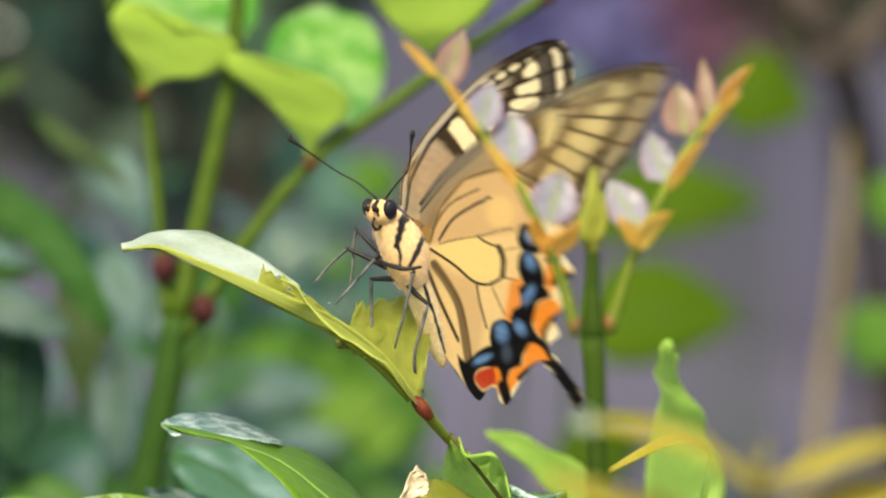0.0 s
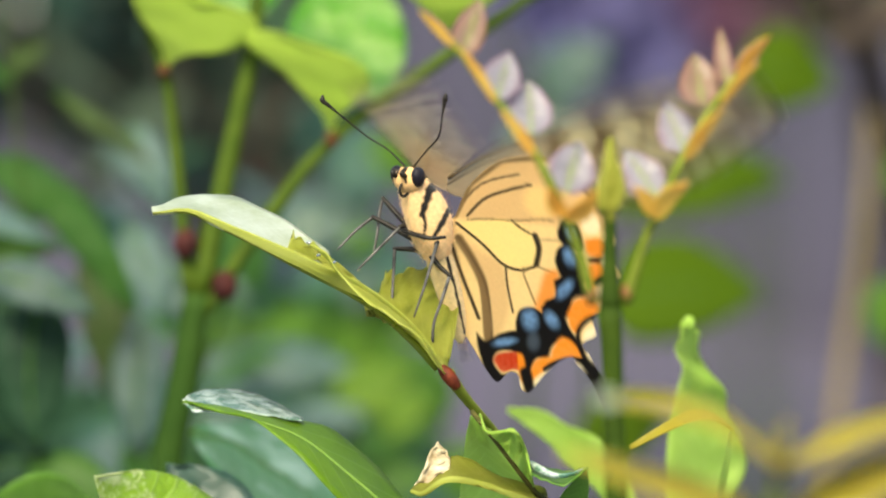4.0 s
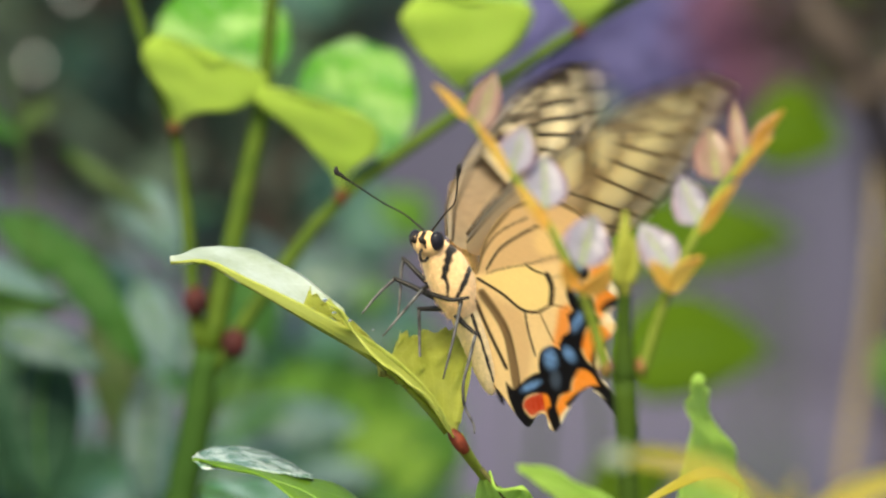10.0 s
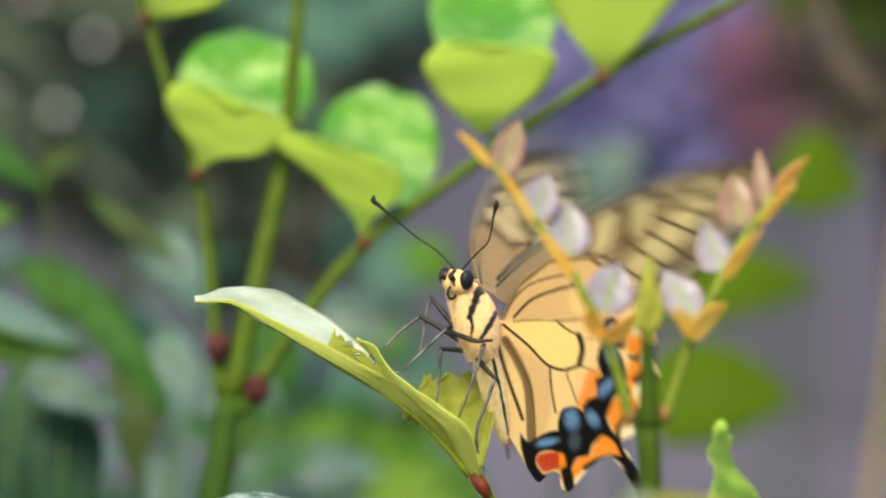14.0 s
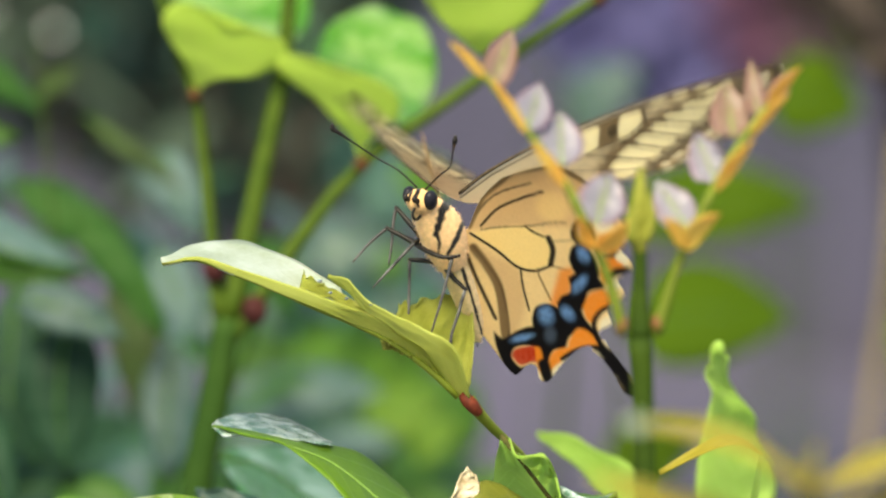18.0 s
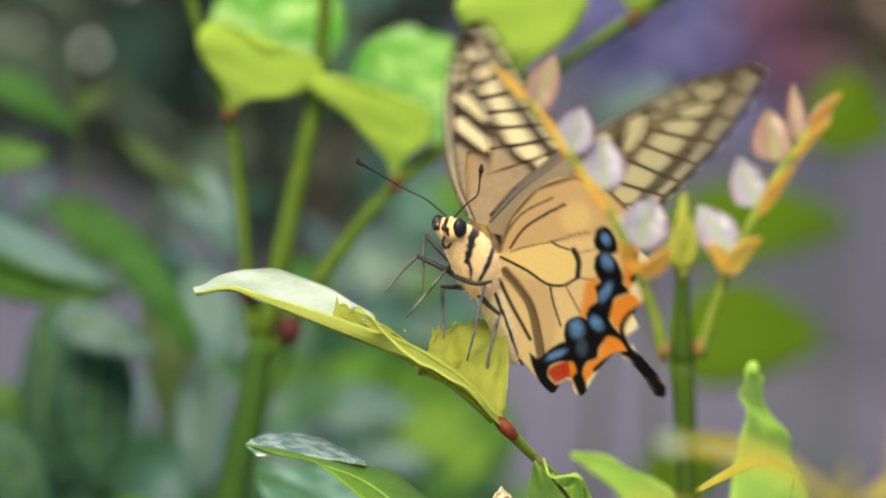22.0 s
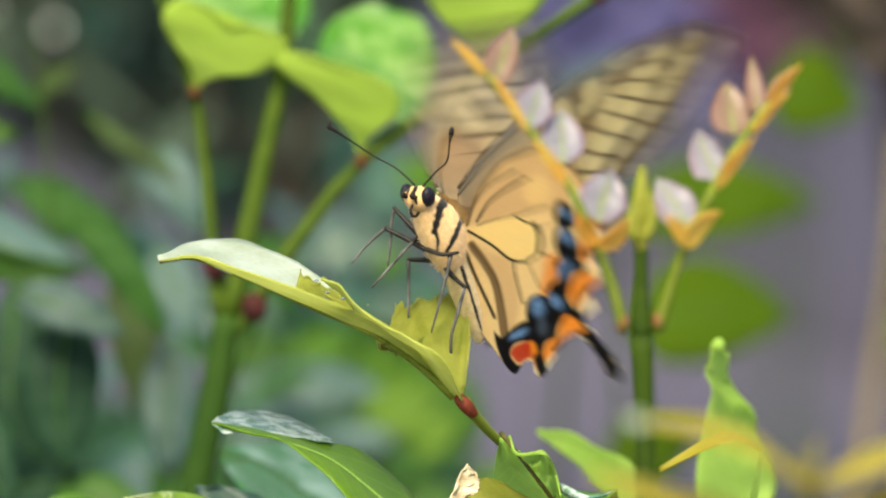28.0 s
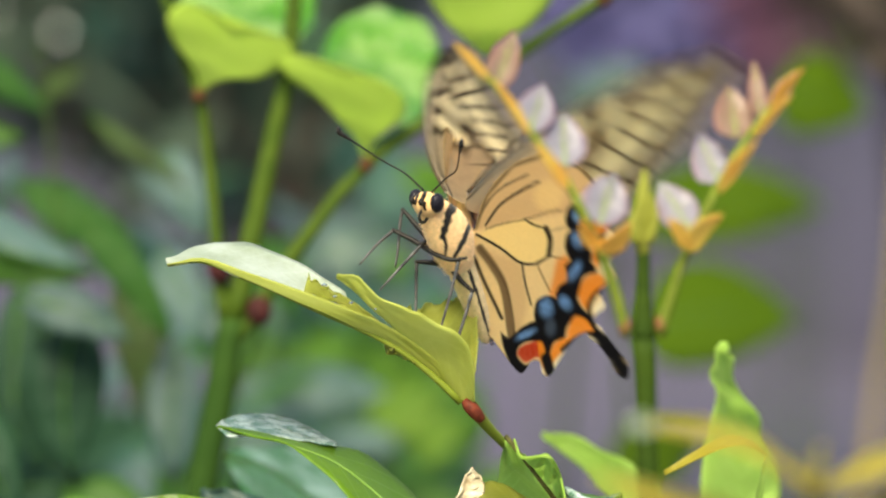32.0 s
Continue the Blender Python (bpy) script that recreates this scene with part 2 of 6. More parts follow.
def ground_mat(name, low, high):
    m, n, l, b = material(name, 0.85)
    big = noise_tex(n, l, 3.0, 4)
    fine = noise_tex(n, l, 160, 4)
    c = ramp(n, [(0.35, low), (0.7, high)])
    l.new(big.outputs[0], c.inputs[0])
    x = n.new("ShaderNodeMix")
    x.data_type, x.blend_type = "RGBA", "MULTIPLY"
    x.inputs[0].default_value = 0.6
    l.new(c.outputs[0], x.inputs[6])
    l.new(fine.outputs[0], x.inputs[7])
    l.new(x.outputs[2], b.inputs["Base Color"])
    bumped(n, l, b, fine.outputs[0], 0.5, 0.004)
    return m


M_GROUND = ground_mat("paving", (0.060, 0.052, 0.090), (0.084, 0.073, 0.118))
# darker version of the paving, for the ground's darkening with distance
M_FAR_GROUND = ground_mat("soil", (0.030, 0.0265, 0.052), (0.044, 0.039, 0.071))


# ---- building ----
def spot(x, y, w=0.0):
    d = REACH + w
    return EYE + FWD * d + (RIGHT * (x - 784) + UP * (441 - y)) * (K * d / REACH)


HOMES = {}


def thing(name, base, label, category, group=""):
    ob = new(name)
    ob.empty_display_size = 0.01
    ob.location = base
    tagged(ob, label, category, group)
    HOMES[ob.name] = Vector(base)
    return ob


def home(ob):
    """Where the meshes under ob have their origin."""
    while ob.parent is not None:
        ob = ob.parent
    return HOMES[ob.name]


def mesh(name, verts, faces, mats, slots=None, uvs=None, smooth=True, colours=None):
    me = bpy.data.meshes.new(name)
    me.from_pydata([tuple(v) for v in verts], [], faces)
    for m in mats:
        me.materials.append(m)
    if slots is not None:
        me.polygons.foreach_set("material_index", slots)
    me.polygons.foreach_set("use_smooth", [smooth] * len(me.polygons))
    if uvs is not None:
        lay = me.uv_layers.new(name="UVMap")
        idx = np.empty(len(me.loops), int)
        me.loops.foreach_get("vertex_index", idx)
        lay.data.foreach_set("uv", np.asarray(uvs, float)[idx].ravel())
    if colours is not None:
        at = me.color_attributes.new("scales", "FLOAT_COLOR", "POINT")
        at.data.foreach_set("color", np.asarray(colours, float).ravel())
    me.update()
    return me


def part(name, geo, mats, parent, label="", **kw):
    verts, faces = geo[0], geo[1]
    h = home(parent)
    me = mesh(name, [Vector(v) - h for v in verts], faces, mats if isinstance(mats, list) else [mats], **kw)
    ob = new(name, me)
    ob.parent = parent
    if label:
        ob["label"] = label
    return ob


def smooth_line(pts, n):
    """n points along a soft curve through pts."""
    p = [Vector(q) for q in pts]
    if len(p) == 2:
        return [p[0].lerp(p[1], i / (n - 1)) for i in range(n)]
    p = [p[0] * 2 - p[1]] + p + [p[-1] * 2 - p[-2]]
    seg = len(p) - 3
    out = []
    for i in range(n):
        f = i / (n - 1) * seg
        k = min(int(f), seg - 1)
        t = f - k
        a, b, c, d = p[k:k + 4]
        out.append(0.5 * ((2 * b) + (c - a) * t + (2 * a - 5 * b + 4 * c - d) * t * t + (3 * b - a - 3 * c + d) * t ** 3))
    return out


def tube(pts, radii, n=14, sides=9):
    """A tapered round rod along a soft curve, closed at both ends."""
    line = smooth_line(pts, n)
    rad = [v[0] for v in smooth_line([(r, 0, 0) for r in radii], n)]
    verts, faces = [], []
    ref = Vector((0.31, -0.9, 0.28))
    for i, c in enumerate(line):
        d = (line[min(i + 1, n - 1)] - line[max(i - 1, 0)]).normalized()
        a = d.cross(ref).normalized()
        b = d.cross(a)
        for k in range(sides):
            g = 2 * math.pi * k / sides
            verts.append(c + (a * math.cos(g) + b * math.sin(g)) * max(rad[i], 1e-6))
    for i in range(n - 1):
        for k in range(sides):
            j = (k + 1) % sides
            faces.append((i * sides + k, i * sides + j, (i + 1) * sides + j, (i + 1) * sides + k))
    faces.append(tuple(range(sides))[::-1])
    faces.append(tuple((n - 1) * sides + k for k in range(sides)))
    return verts, faces


def ball(centre, axes, rings=12, sides=16):
    verts, faces = [], []
    for i in range(rings + 1):
        a = math.pi * i / rings
        for k in range(sides):
            g = 2 * math.pi * k / sides
            verts.append(Vector(centre) + axes[0] * math.cos(a) + (axes[1] * math.cos(g) + axes[2] * math.sin(g)) * math.sin(a))
    for i in range(rings):
        for k in range(sides):
            j = (k + 1) % sides
            faces.append((i * sides + k, i * sides + j, (i + 1) * sides + j, (i + 1) * sides + k))
    return verts, faces


def shell(grid, thick):
    """Two skins and a rim round a grid of points (rows x columns)."""
    r, c = len(grid), len(grid[0])
    flat = [v for row in grid for v in row]
    arr = np.array([tuple(v) for v in flat]).reshape(r, c, 3)
    du = np.gradient(arr, axis=0)
    dv = np.gradient(arr, axis=1)
    nor = np.cross(du, dv)
    ln = np.linalg.norm(nor, axis=2, keepdims=True)
    nor = nor / np.maximum(ln, 1e-12)
    top = (arr + nor * thick / 2).reshape(-1, 3)
    low = (arr - nor * thick / 2).reshape(-1, 3)
    verts = [Vector(v) for v in top] + [Vector(v) for v in low]
    o = r * c
    faces, slots = [], []
    for i in range(r - 1):
        for k in range(c - 1):
            a, b, d, e = i * c + k, i * c + k + 1, (i + 1) * c + k + 1, (i + 1) * c + k
            faces.append((a, e, d, b))
            slots.append(0)
            faces.append((o + a, o + b, o + d, o + e))
            slots.append(1)
    ring = [k for k in range(c)] + [i * c + c - 1 for i in range(1, r)] + [(r - 1) * c + k for k in range(c - 2, -1, -1)] + [i * c for i in range(r - 2, 0, -1)]
    for a, b in zip(ring, ring[1:] + ring[:1]):
        faces.append((a, b, o + b, o + a))
        slots.append(0)
    return verts, faces, slots


def loft(left, right, mats, parent, name="leaf", label="", cup=0.0, rows=22, cols=11, thick=0.0003, rib=None, wave=0.0, seed=0, rib_r=0.0006, rag=0.0):
    """A leaf between two edges (plan points x, y, w) that run from base to tip."""
    A = smooth_line([spot(*p) for p in left], rows)
    B = smooth_line([spot(*p) for p in right], rows)
    if rag:
        # one edge bitten unevenly
        for i in range(1, rows - 1):
            bite = abs(noise.noise(Vector((i * 0.17, seed, 2.2)))) + 0.3 * abs(noise.noise(Vector((i * 0.5, seed, 7.7))))
            B[i] = B[i] + (A[i] - B[i]) * min(0.75, rag * bite * (1 - 0.75 * i / rows))
    grid, uvs = [], []
    for i in range(rows):
        row = []
        wid = (B[i] - A[i]).length
        for k in range(cols):
            t = k / (cols - 1)
            p = A[i].lerp(B[i], t)
            p = p + FWD * (cup * wid * (1 - (2 * t - 1) ** 2))
            if wave:
                q = noise.noise(Vector((i * 7.3 / rows + seed * 7, k * 3.3 / cols, seed)))
                p = p + FWD * (wave * q) + UP * (wave * 0.4 * q)
            row.append(p)
            uvs.append((i / (rows - 1), 2 * t - 1))
        grid.append(row)
    v, f, s = shell(grid, thick)
    ob = part(name, (v, f), list(mats), parent, label, slots=s, uvs=uvs + uvs)
    if rib is not None:
        mid = [grid[i][cols // 2] - FWD * 0.0001 for i in range(0, rows, 3)]
        part("midrib", tube(mid, [rib_r, rib_r * .7, rib_r * .2], 12, 6), rib, ob)
    return ob


def oval(s, point=1.0):
    return math.sin(math.pi * min(max(s, 0), 1) ** (0.75 * point)) ** 0.8


def blade(base, tip, width, w0, w1, mats, parent, name="leaf", label="", roll=0.0, cup=0.1, arch=0.0, point=1.0, rows=14, cols=7, rib=None, wave=0.0, seed=0, thick=0.0003, rib_r=0.0006):
    """A simple oval leaf: base and tip on the plan, depth from w0 to w1, one side turned nearer by roll."""
    bx, by = base
    tx, ty = tip
    ln = math.hypot(tx - bx, ty - by)
    nx, ny = -(ty - by) / ln, (tx - bx) / ln
    left, right = [], []
    for i in range(9):
        s = i / 8
        h = width / 2 * oval(s, point)
        cx = bx + (tx - bx) * s + nx * arch * math.sin(math.pi * s)
        cy = by + (ty - by) * s + ny * arch * math.sin(math.pi * s)
        w = w0 + (w1 - w0) * s
        left.append((cx + nx * h, cy + ny * h, w + roll * h * K))
        right.append((cx - nx * h, cy - ny * h, w - roll * h * K))
    return loft(left, right, mats, parent, name, label, cup, rows, cols, thick, rib, wave, seed, rib_r)


def rod(pts, radii, mat, parent, name="stem", label="", n=16, sides=9):
    up = [p for p in pts if p[1] < 2500]
    rad = [r for p, r in zip(pts, radii) if p[1] < 2500]
    verts, faces = tube([spot(*p) for p in up], [r * K for r in rad], n, sides)
    for p, r in zip(pts, radii):
        if p[1] >= 2500:
            # down to the soil
            end = up[0] if p is pts[0] else up[-1]
            er = rad[0] if p is pts[0] else rad[-1]
            top, foot = spot(*end), spot(*p)
            foot.z = -0.01
            v2, f2 = tube([top, top.lerp(foot, .5), foot], [er * K, (er + r) / 2 * K, r * K], 6, sides)
            o = len(verts)
            verts += v2
            faces += [tuple(i + o for i in f) for f in f2]
    return part(name, (verts, faces), mat, parent, label)


def knob(p, r, mat, parent, name="node", label="", tall=1.2):
    return part(name, ball(spot(*p), (UP * r * K * tall, RIGHT * r * K, FWD * r * K)), mat, parent, label)


# ---- ground ----
def ground():
    n = 48
    verts, faces = [], []
    for i in range(n + 1):
        for k in range(n + 1):
            x = (i / n * 2 - 1)
            y = (k / n * 2 - 1)
            x, y = 400 * x * abs(x) ** 2, 3 + 400 * y * abs(y) ** 2
            verts.append((x, y, 0.012 * noise.noise(Vector((x, y, 0)))))
    for i in range(n):
        for k in range(n):
            faces.append((i * (n + 1) + k, (i + 1) * (n + 1) + k, (i + 1) * (n + 1) + k + 1, i * (n + 1) + k + 1))
    ob = new("ground", mesh("ground", verts, faces, [M_GROUND]))
    tagged(ob, "mauve-grey paving with fine dusty grit, far out of focus", "ground", kind="structure")
    # added sheet with a low rim: the far ground's darkening put into its colour
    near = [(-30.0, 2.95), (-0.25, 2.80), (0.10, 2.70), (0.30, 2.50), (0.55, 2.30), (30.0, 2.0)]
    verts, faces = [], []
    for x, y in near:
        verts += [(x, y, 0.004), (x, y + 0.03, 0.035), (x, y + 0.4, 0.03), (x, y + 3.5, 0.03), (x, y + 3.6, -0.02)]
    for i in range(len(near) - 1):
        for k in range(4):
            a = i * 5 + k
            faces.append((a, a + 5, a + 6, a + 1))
    bed = new("far_ground", mesh("far_ground", verts, faces, [M_FAR_GROUND]))
    tagged(bed, "added darker sheet over the far ground, its darkening painted in, blurred", "soil", kind="structure")


ground()

# ---- young shrub behind the insect ----
def shrub_behind():
    w = 0.21
    ob = thing("young_shrub", spot(400, 900, w) * 1.0, "green-stemmed young shrub with dark red nodes and yellow-green leaves", "shrub")
    rod([(250, 2900, w + 0.06), (330, 1700, w), (385, 960, w), (425, 720, w), (452, 560, w)], [76, 48, 34, 32, 28], M_TRUNK, ob, "trunk")
    rod([(452, 570, w), (485, 420, w), (520, 260, w), (550, 110, w), (566, -60, w), (580, -220, w)], [25, 23, 21, 18, 15, 11], M_STEM_TOP, ob)
    rod([(440, 560, w), (428, 480, w), (416, 340, w), (394, 170, w), (350, 40, w), (318, -60, w), (270, -220, w)], [16, 15, 13, 12, 13, 12, 10], M_STEM_TOP, ob)
    rod([(455, 600, w), (495, 545, w), (560, 445, w), (688, 287, w), (830, 185, w), (975, 80, w), (1110, -8, w), (1250, -90, w), (1400, -170, w)], [19, 17, 17, 15, 14, 13, 13, 12, 9], M_STEM_TOP, ob)
    for x, y, r in ((430, 472, 26), (498, 546, 26)):
        knob((x, y, w - 0.002), r, M_RED, ob, "node", "dark red swollen node")
    for x, y, r in ((688, 288, 15), (392, 166, 13), (1110, -6, 15), (300, -110, 13)):
        knob((x, y, w - 0.002), r, M_RUST, ob, "node", "rust-brown node")
    lab1, lab2 = "yellow-green translucent leaf underside", "glossy bright green leaf with pale sky shine painted in"
    front, back = [M_UNDER, M_UNDER], [M_GLOSS, M_GLOSS]
    # pairs of opposite leaves: one rises towards the viewer, one away
    loft([(394, 166, w), (390, 132, w - .002), (370, 98, w - .004), (344, 62, w - .005), (336, 26, w - .007), (364, 0, w - .007), (414, 16, w - .008), (454, 50, w - .008)],
         [(399, 166, w), (410, 148, w - .002), (446, 136, w - .004), (500, 133, w - .005), (548, 108, w - .006), (554, 72, w - .007), (505, 52, w - .007), (454, 50, w - .008)], front, ob, label=lab1, cup=0.006, wave=0.0003, seed=1)
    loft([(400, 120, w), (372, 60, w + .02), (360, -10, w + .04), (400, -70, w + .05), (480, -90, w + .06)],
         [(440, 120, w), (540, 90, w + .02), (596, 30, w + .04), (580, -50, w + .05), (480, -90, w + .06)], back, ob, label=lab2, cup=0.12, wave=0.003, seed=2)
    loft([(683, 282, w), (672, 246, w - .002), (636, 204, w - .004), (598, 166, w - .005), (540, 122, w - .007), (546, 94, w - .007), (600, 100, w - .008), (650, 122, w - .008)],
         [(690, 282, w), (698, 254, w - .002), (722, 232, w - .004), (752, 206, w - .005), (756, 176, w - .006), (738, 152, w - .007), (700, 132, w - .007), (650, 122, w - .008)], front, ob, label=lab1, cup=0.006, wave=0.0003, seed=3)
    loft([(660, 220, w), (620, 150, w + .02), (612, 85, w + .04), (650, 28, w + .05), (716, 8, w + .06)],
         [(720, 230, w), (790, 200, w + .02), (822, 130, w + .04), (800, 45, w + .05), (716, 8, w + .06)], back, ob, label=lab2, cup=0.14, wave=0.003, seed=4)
    loft([(894, 96, w), (868, 72, w - .002), (838, 45, w - .004), (808, 8, w - .005), (793, -32, w - .007), (826, -66, w - .007), (868, -70, w - .008), (916, -56, w - .008)],
         [(902, 96, w), (922, 78, w - .002), (952, 58, w - .004), (990, 30, w - .005), (1022, -14, w - .006), (1026, -48, w - .007), (980, -60, w - .007), (916, -56, w - .008)], front, ob, label=lab1, cup=0.006, wave=0.0003, seed=5)
    loft([(880, 0, w), (820, -60, w + .02), (806, -140, w + .04), (850, -200, w + .05), (920, -215, w + .06)],
         [(940, 0, w), (1010, -50, w + .02), (1030, -130, w + .04), (1000, -195, w + .05), (920, -215, w + .06)], back, ob, label=lab2, cup=0.14, wave=0.003, seed=6)
    rod([(905, 84, w), (925, 110, w), (945, 105, w)], [7, 8, 8], M_STEM, ob, "petiole")
    loft([(1106, -15, w), (1070, -60, w - .003), (1020, -130, w - .005), (1010, -190, w - .007), (1060, -220, w - .008), (1120, -210, w - .008)],
         [(1114, -15, w), (1160, -50, w - .003), (1215, -110, w - .005), (1250, -170, w - .007), (1190, -210, w - .008), (1120, -210, w - .008)], front, ob, label=lab1, cup=0.006, wave=0.0003, seed=7)
    loft([(310, -110, w), (300, -150, w - .003), (290, -200, w - .005), (320, -240, w - .007), (370, -230, w - .007)],
         [(316, -110, w), (370, -118, w - .003), (440, -140, w - .005), (450, -200, w - .007), (370, -230, w - .007)], front, ob, label=lab1, cup=0.012, seed=8)


shrub_behind()


# ---- leaves under the insect ----
def low_twig():
    """The fixed twig below the host leaf, with its own leaves."""
    w = 0.012
    ob = thing("leafy_twig", spot(1160, 1000, w), "slim green twig with wavy-edged fresh leaves", "twig")
    rod([(936, 770, 0.002), (952, 790, -.002), (972, 816, -.003), (1006, 860, -.002), (1045, 910, .002), (1110, 980, w), (1200, 1200, w + .02), (1260, 2900, w + .1)], [5, 4, 3.5, 4, 5, 9, 18, 40], M_RIB, ob, n=26)
    g = [M_FRESH, M_FRESH]
    loft([(934, 776, .006), (926, 812, .010), (921, 850, .016), (914, 920, .024), (915, 990, .03)],
         [(944, 782, .007), (974, 822, .008), (1008, 866, .010), (1046, 914, .013), (1010, 990, .02)], g, ob, label="fresh green leaf folded along its midrib", cup=0.05, wave=0.0012, seed=11)
    # the other half stands up in waves
    loft([(946, 782, .006), (974, 816, .006), (1000, 850, .007), (1024, 884, .010), (1046, 912, w)],
         [(950, 774, .0), (964, 806, -.006), (1010, 805, -.010), (1030, 838, -.004), (1040, 880, -.008)], [M_FRESH, M_FRESH], ob, label="fresh green leaf half with a wavy pale rim", cup=-0.12, wave=0.003, seed=12, rows=40, cols=15)
    rod([(950, 774, .0), (964, 806, -.006), (1010, 805, -.010), (1030, 838, -.004), (1040, 880, -.008)], [2, 3, 3, 3, 2], M_PALE_GREEN, ob, "leaf_rim", "pale green rim", 30, 6)
    loft([(1040, 880, -.004), (1066, 892, -.006), (1100, 900, -.006), (1138, 872, -.008)],
         [(1042, 862, .01), (1070, 870, .014), (1104, 876, .014), (1138, 868, .0)], [M_MID, M_MID], ob, label="small dark green leaf", cup=-0.1, wave=0.001, seed=13)
    # the white highlight along this leaf, added as a thin pale rod
    rod([(1040, 862, .0), (1052, 870, -.004), (1078, 882, -.006), (1106, 882, -.006), (1138, 871, -.002)], [6, 8, 6, 4, 2], M_SPARKLE, ob, "leaf_rim", "thin added rim with its wet highlight painted in", 24, 8)
    loft([(1138, 872, 0), (1112, 896, .004), (1088, 930, .008), (1080, 985, .01)],
         [(1140, 868, 0), (1142, 910, .006), (1130, 950, .01), (1080, 985, .01)], [M_MID, M_MID], ob, seed=14)
    # curled leaf, olive with a yellow rim and a pale dry end
    loft([(1070, 932, .004), (1010, 918, -.004), (945, 896, -.008), (890, 890, -.010), (850, 914, -.008), (828, 910, -.006)],
         [(1066, 908, .008), (1020, 896, .006), (968, 876, .004), (916, 850, .003), (884, 860, .001), (832, 904, -.004)], [M_CHEWED, M_CHEWED], ob, label="curled yellow-olive leaf", cup=0.12, wave=0.002, seed=15, rows=34, cols=13)
    rod([(828, 910, -.006), (850, 914, -.008), (890, 890, -.010), (945, 896, -.008), (1010, 918, -.004), (1066, 932, .004)], [3, 5, 6, 6, 5, 3], M_HOST, ob, "leaf_rim", "yellow rolled rim", 30, 7)
    loft([(832, 906, -.004), (850, 872, -.003), (864, 838, .0), (876, 828, .002)],
         [(886, 880, -.004), (896, 866, -.002), (894, 846, .002), (878, 829, .003)], [M_DRY, M_DRY], ob, "curled_end", "pale dry curled leaf end", cup=0.2, wave=0.002, seed=17)


low_twig()


def lower_leaf():
    w = 0.02
    ob = thing("broad_leaf", spot(860, 1000, w), "broad green leaf with a dewy upturned edge, silvery sparkle painted in", "leaf")
    rod([(860, 990, w), (930, 1100, w + .02), (1180, 1700, w + .05), (1250, 2900, w + .1)], [10, 12, 20, 40], M_STEM, ob, "petiole")
    loft([(424, 752, w), (470, 762, w - .004), (552, 784, w - .01), (628, 848, w - .015), (700, 924, w - .015), (770, 1005, w - .01), (860, 1000, w)],
         [(424, 750, w), (500, 760, w + .004), (600, 782, w + .004), (680, 798, w + .004), (760, 860, w + .006), (820, 930, w + .006), (864, 990, w)], [M_BLADE, M_BLADE], ob, "blade", "fresh green leaf blade with pale side veins", cup=0.05, wave=0.0015, seed=21, rows=30)
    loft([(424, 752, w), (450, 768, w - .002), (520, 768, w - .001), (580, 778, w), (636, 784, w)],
         [(424, 748, w), (452, 732, w + .01), (520, 730, w + .016), (585, 752, w + .014), (636, 782, w + .004)], [M_SPARKLE, M_SPARKLE], ob, "upturned_edge", "wet leaf edge with silvery sparkle painted in", cup=-0.06, wave=0.0009, seed=22, rows=46, cols=17)
    rod([(470, 762, w - .003), (560, 786, w - .008), (640, 818, w - .008), (730, 890, w - .008), (800, 950, w - .006), (858, 992, w)], [1, 1.2, 1.5, 2, 3, 5], M_FRESH, ob, "midrib", "pale midrib", 24, 6)
    slate = thing("slate_leaf", spot(560, 1000, .07), "dark slate-green glossy leaf behind the pale one", "leaf")
    rod([(545, 985, .07), (600, 1200, .08), (700, 2900, .14)], [9, 14, 36], M_STEM, slate, "petiole")
    blade((550, 990), (395, 862), 120, .07, .075, [M_SLATE, M_SLATE], slate, "blade", cup=0.1, roll=.5, rib=M_STEM, wave=0.002, seed=24)
    # glossy leaves further down, half hidden
    shiny = thing("glossy_leaf", spot(760, 1010, .13), "bluish green glossy leaf below the broad one, highlights painted in", "leaf")
    rod([(752, 1000, .135), (800, 1200, .14), (860, 2900, .2)], [10, 14, 36], M_STEM, shiny, "petiole")
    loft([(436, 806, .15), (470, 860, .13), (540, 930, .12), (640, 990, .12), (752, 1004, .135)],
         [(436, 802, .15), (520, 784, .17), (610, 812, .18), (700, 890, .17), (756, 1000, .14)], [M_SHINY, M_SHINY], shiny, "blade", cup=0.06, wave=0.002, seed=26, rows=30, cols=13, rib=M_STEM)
    low = thing("glossy_leaf", spot(100, 1020, .15), "dark green glossy leaf low in the shrub", "leaf")
    rod([(96, 1010, .155), (140, 1200, .16), (240, 2900, .22)], [10, 14, 36], M_STEM, low, "petiole")
    loft([(96, 1012, .15), (60, 960, .14), (110, 900, .13), (200, 880, .13), (290, 950, .14)],
         [(110, 1015, .16), (190, 1010, .17), (250, 1000, .17), (280, 980, .16), (292, 956, .14)], [M_MID, M_MID], low, "blade", cup=0.08, wave=0.002, seed=27, rows=26, cols=11)
    # leaf at the lower edge on the other side
    ob2 = thing("broad_leaf", spot(520, 1100, w), "light green glossy leaf with a wavy rim", "leaf")
    rod([(500, 1085, w + .03), (560, 1300, w + .05), (700, 2900, w + .12)], [12, 18, 40], M_STEM, ob2, "petiole")
    loft([(330, 1060, .03), (292, 985, .03), (280, 930, .03), (268, 886, .028), (274, 884, .028)],
         [(500, 1090, .03), (528, 1000, .035), (490, 934, .04), (428, 892, .042), (360, 871, .04), (274, 884, .028)], [M_WET, M_WET], ob2, "blade", "light green glossy blade, white shine patches painted in", cup=0.05, wave=0.0008, seed=23, rows=34, cols=15)


lower_leaf()


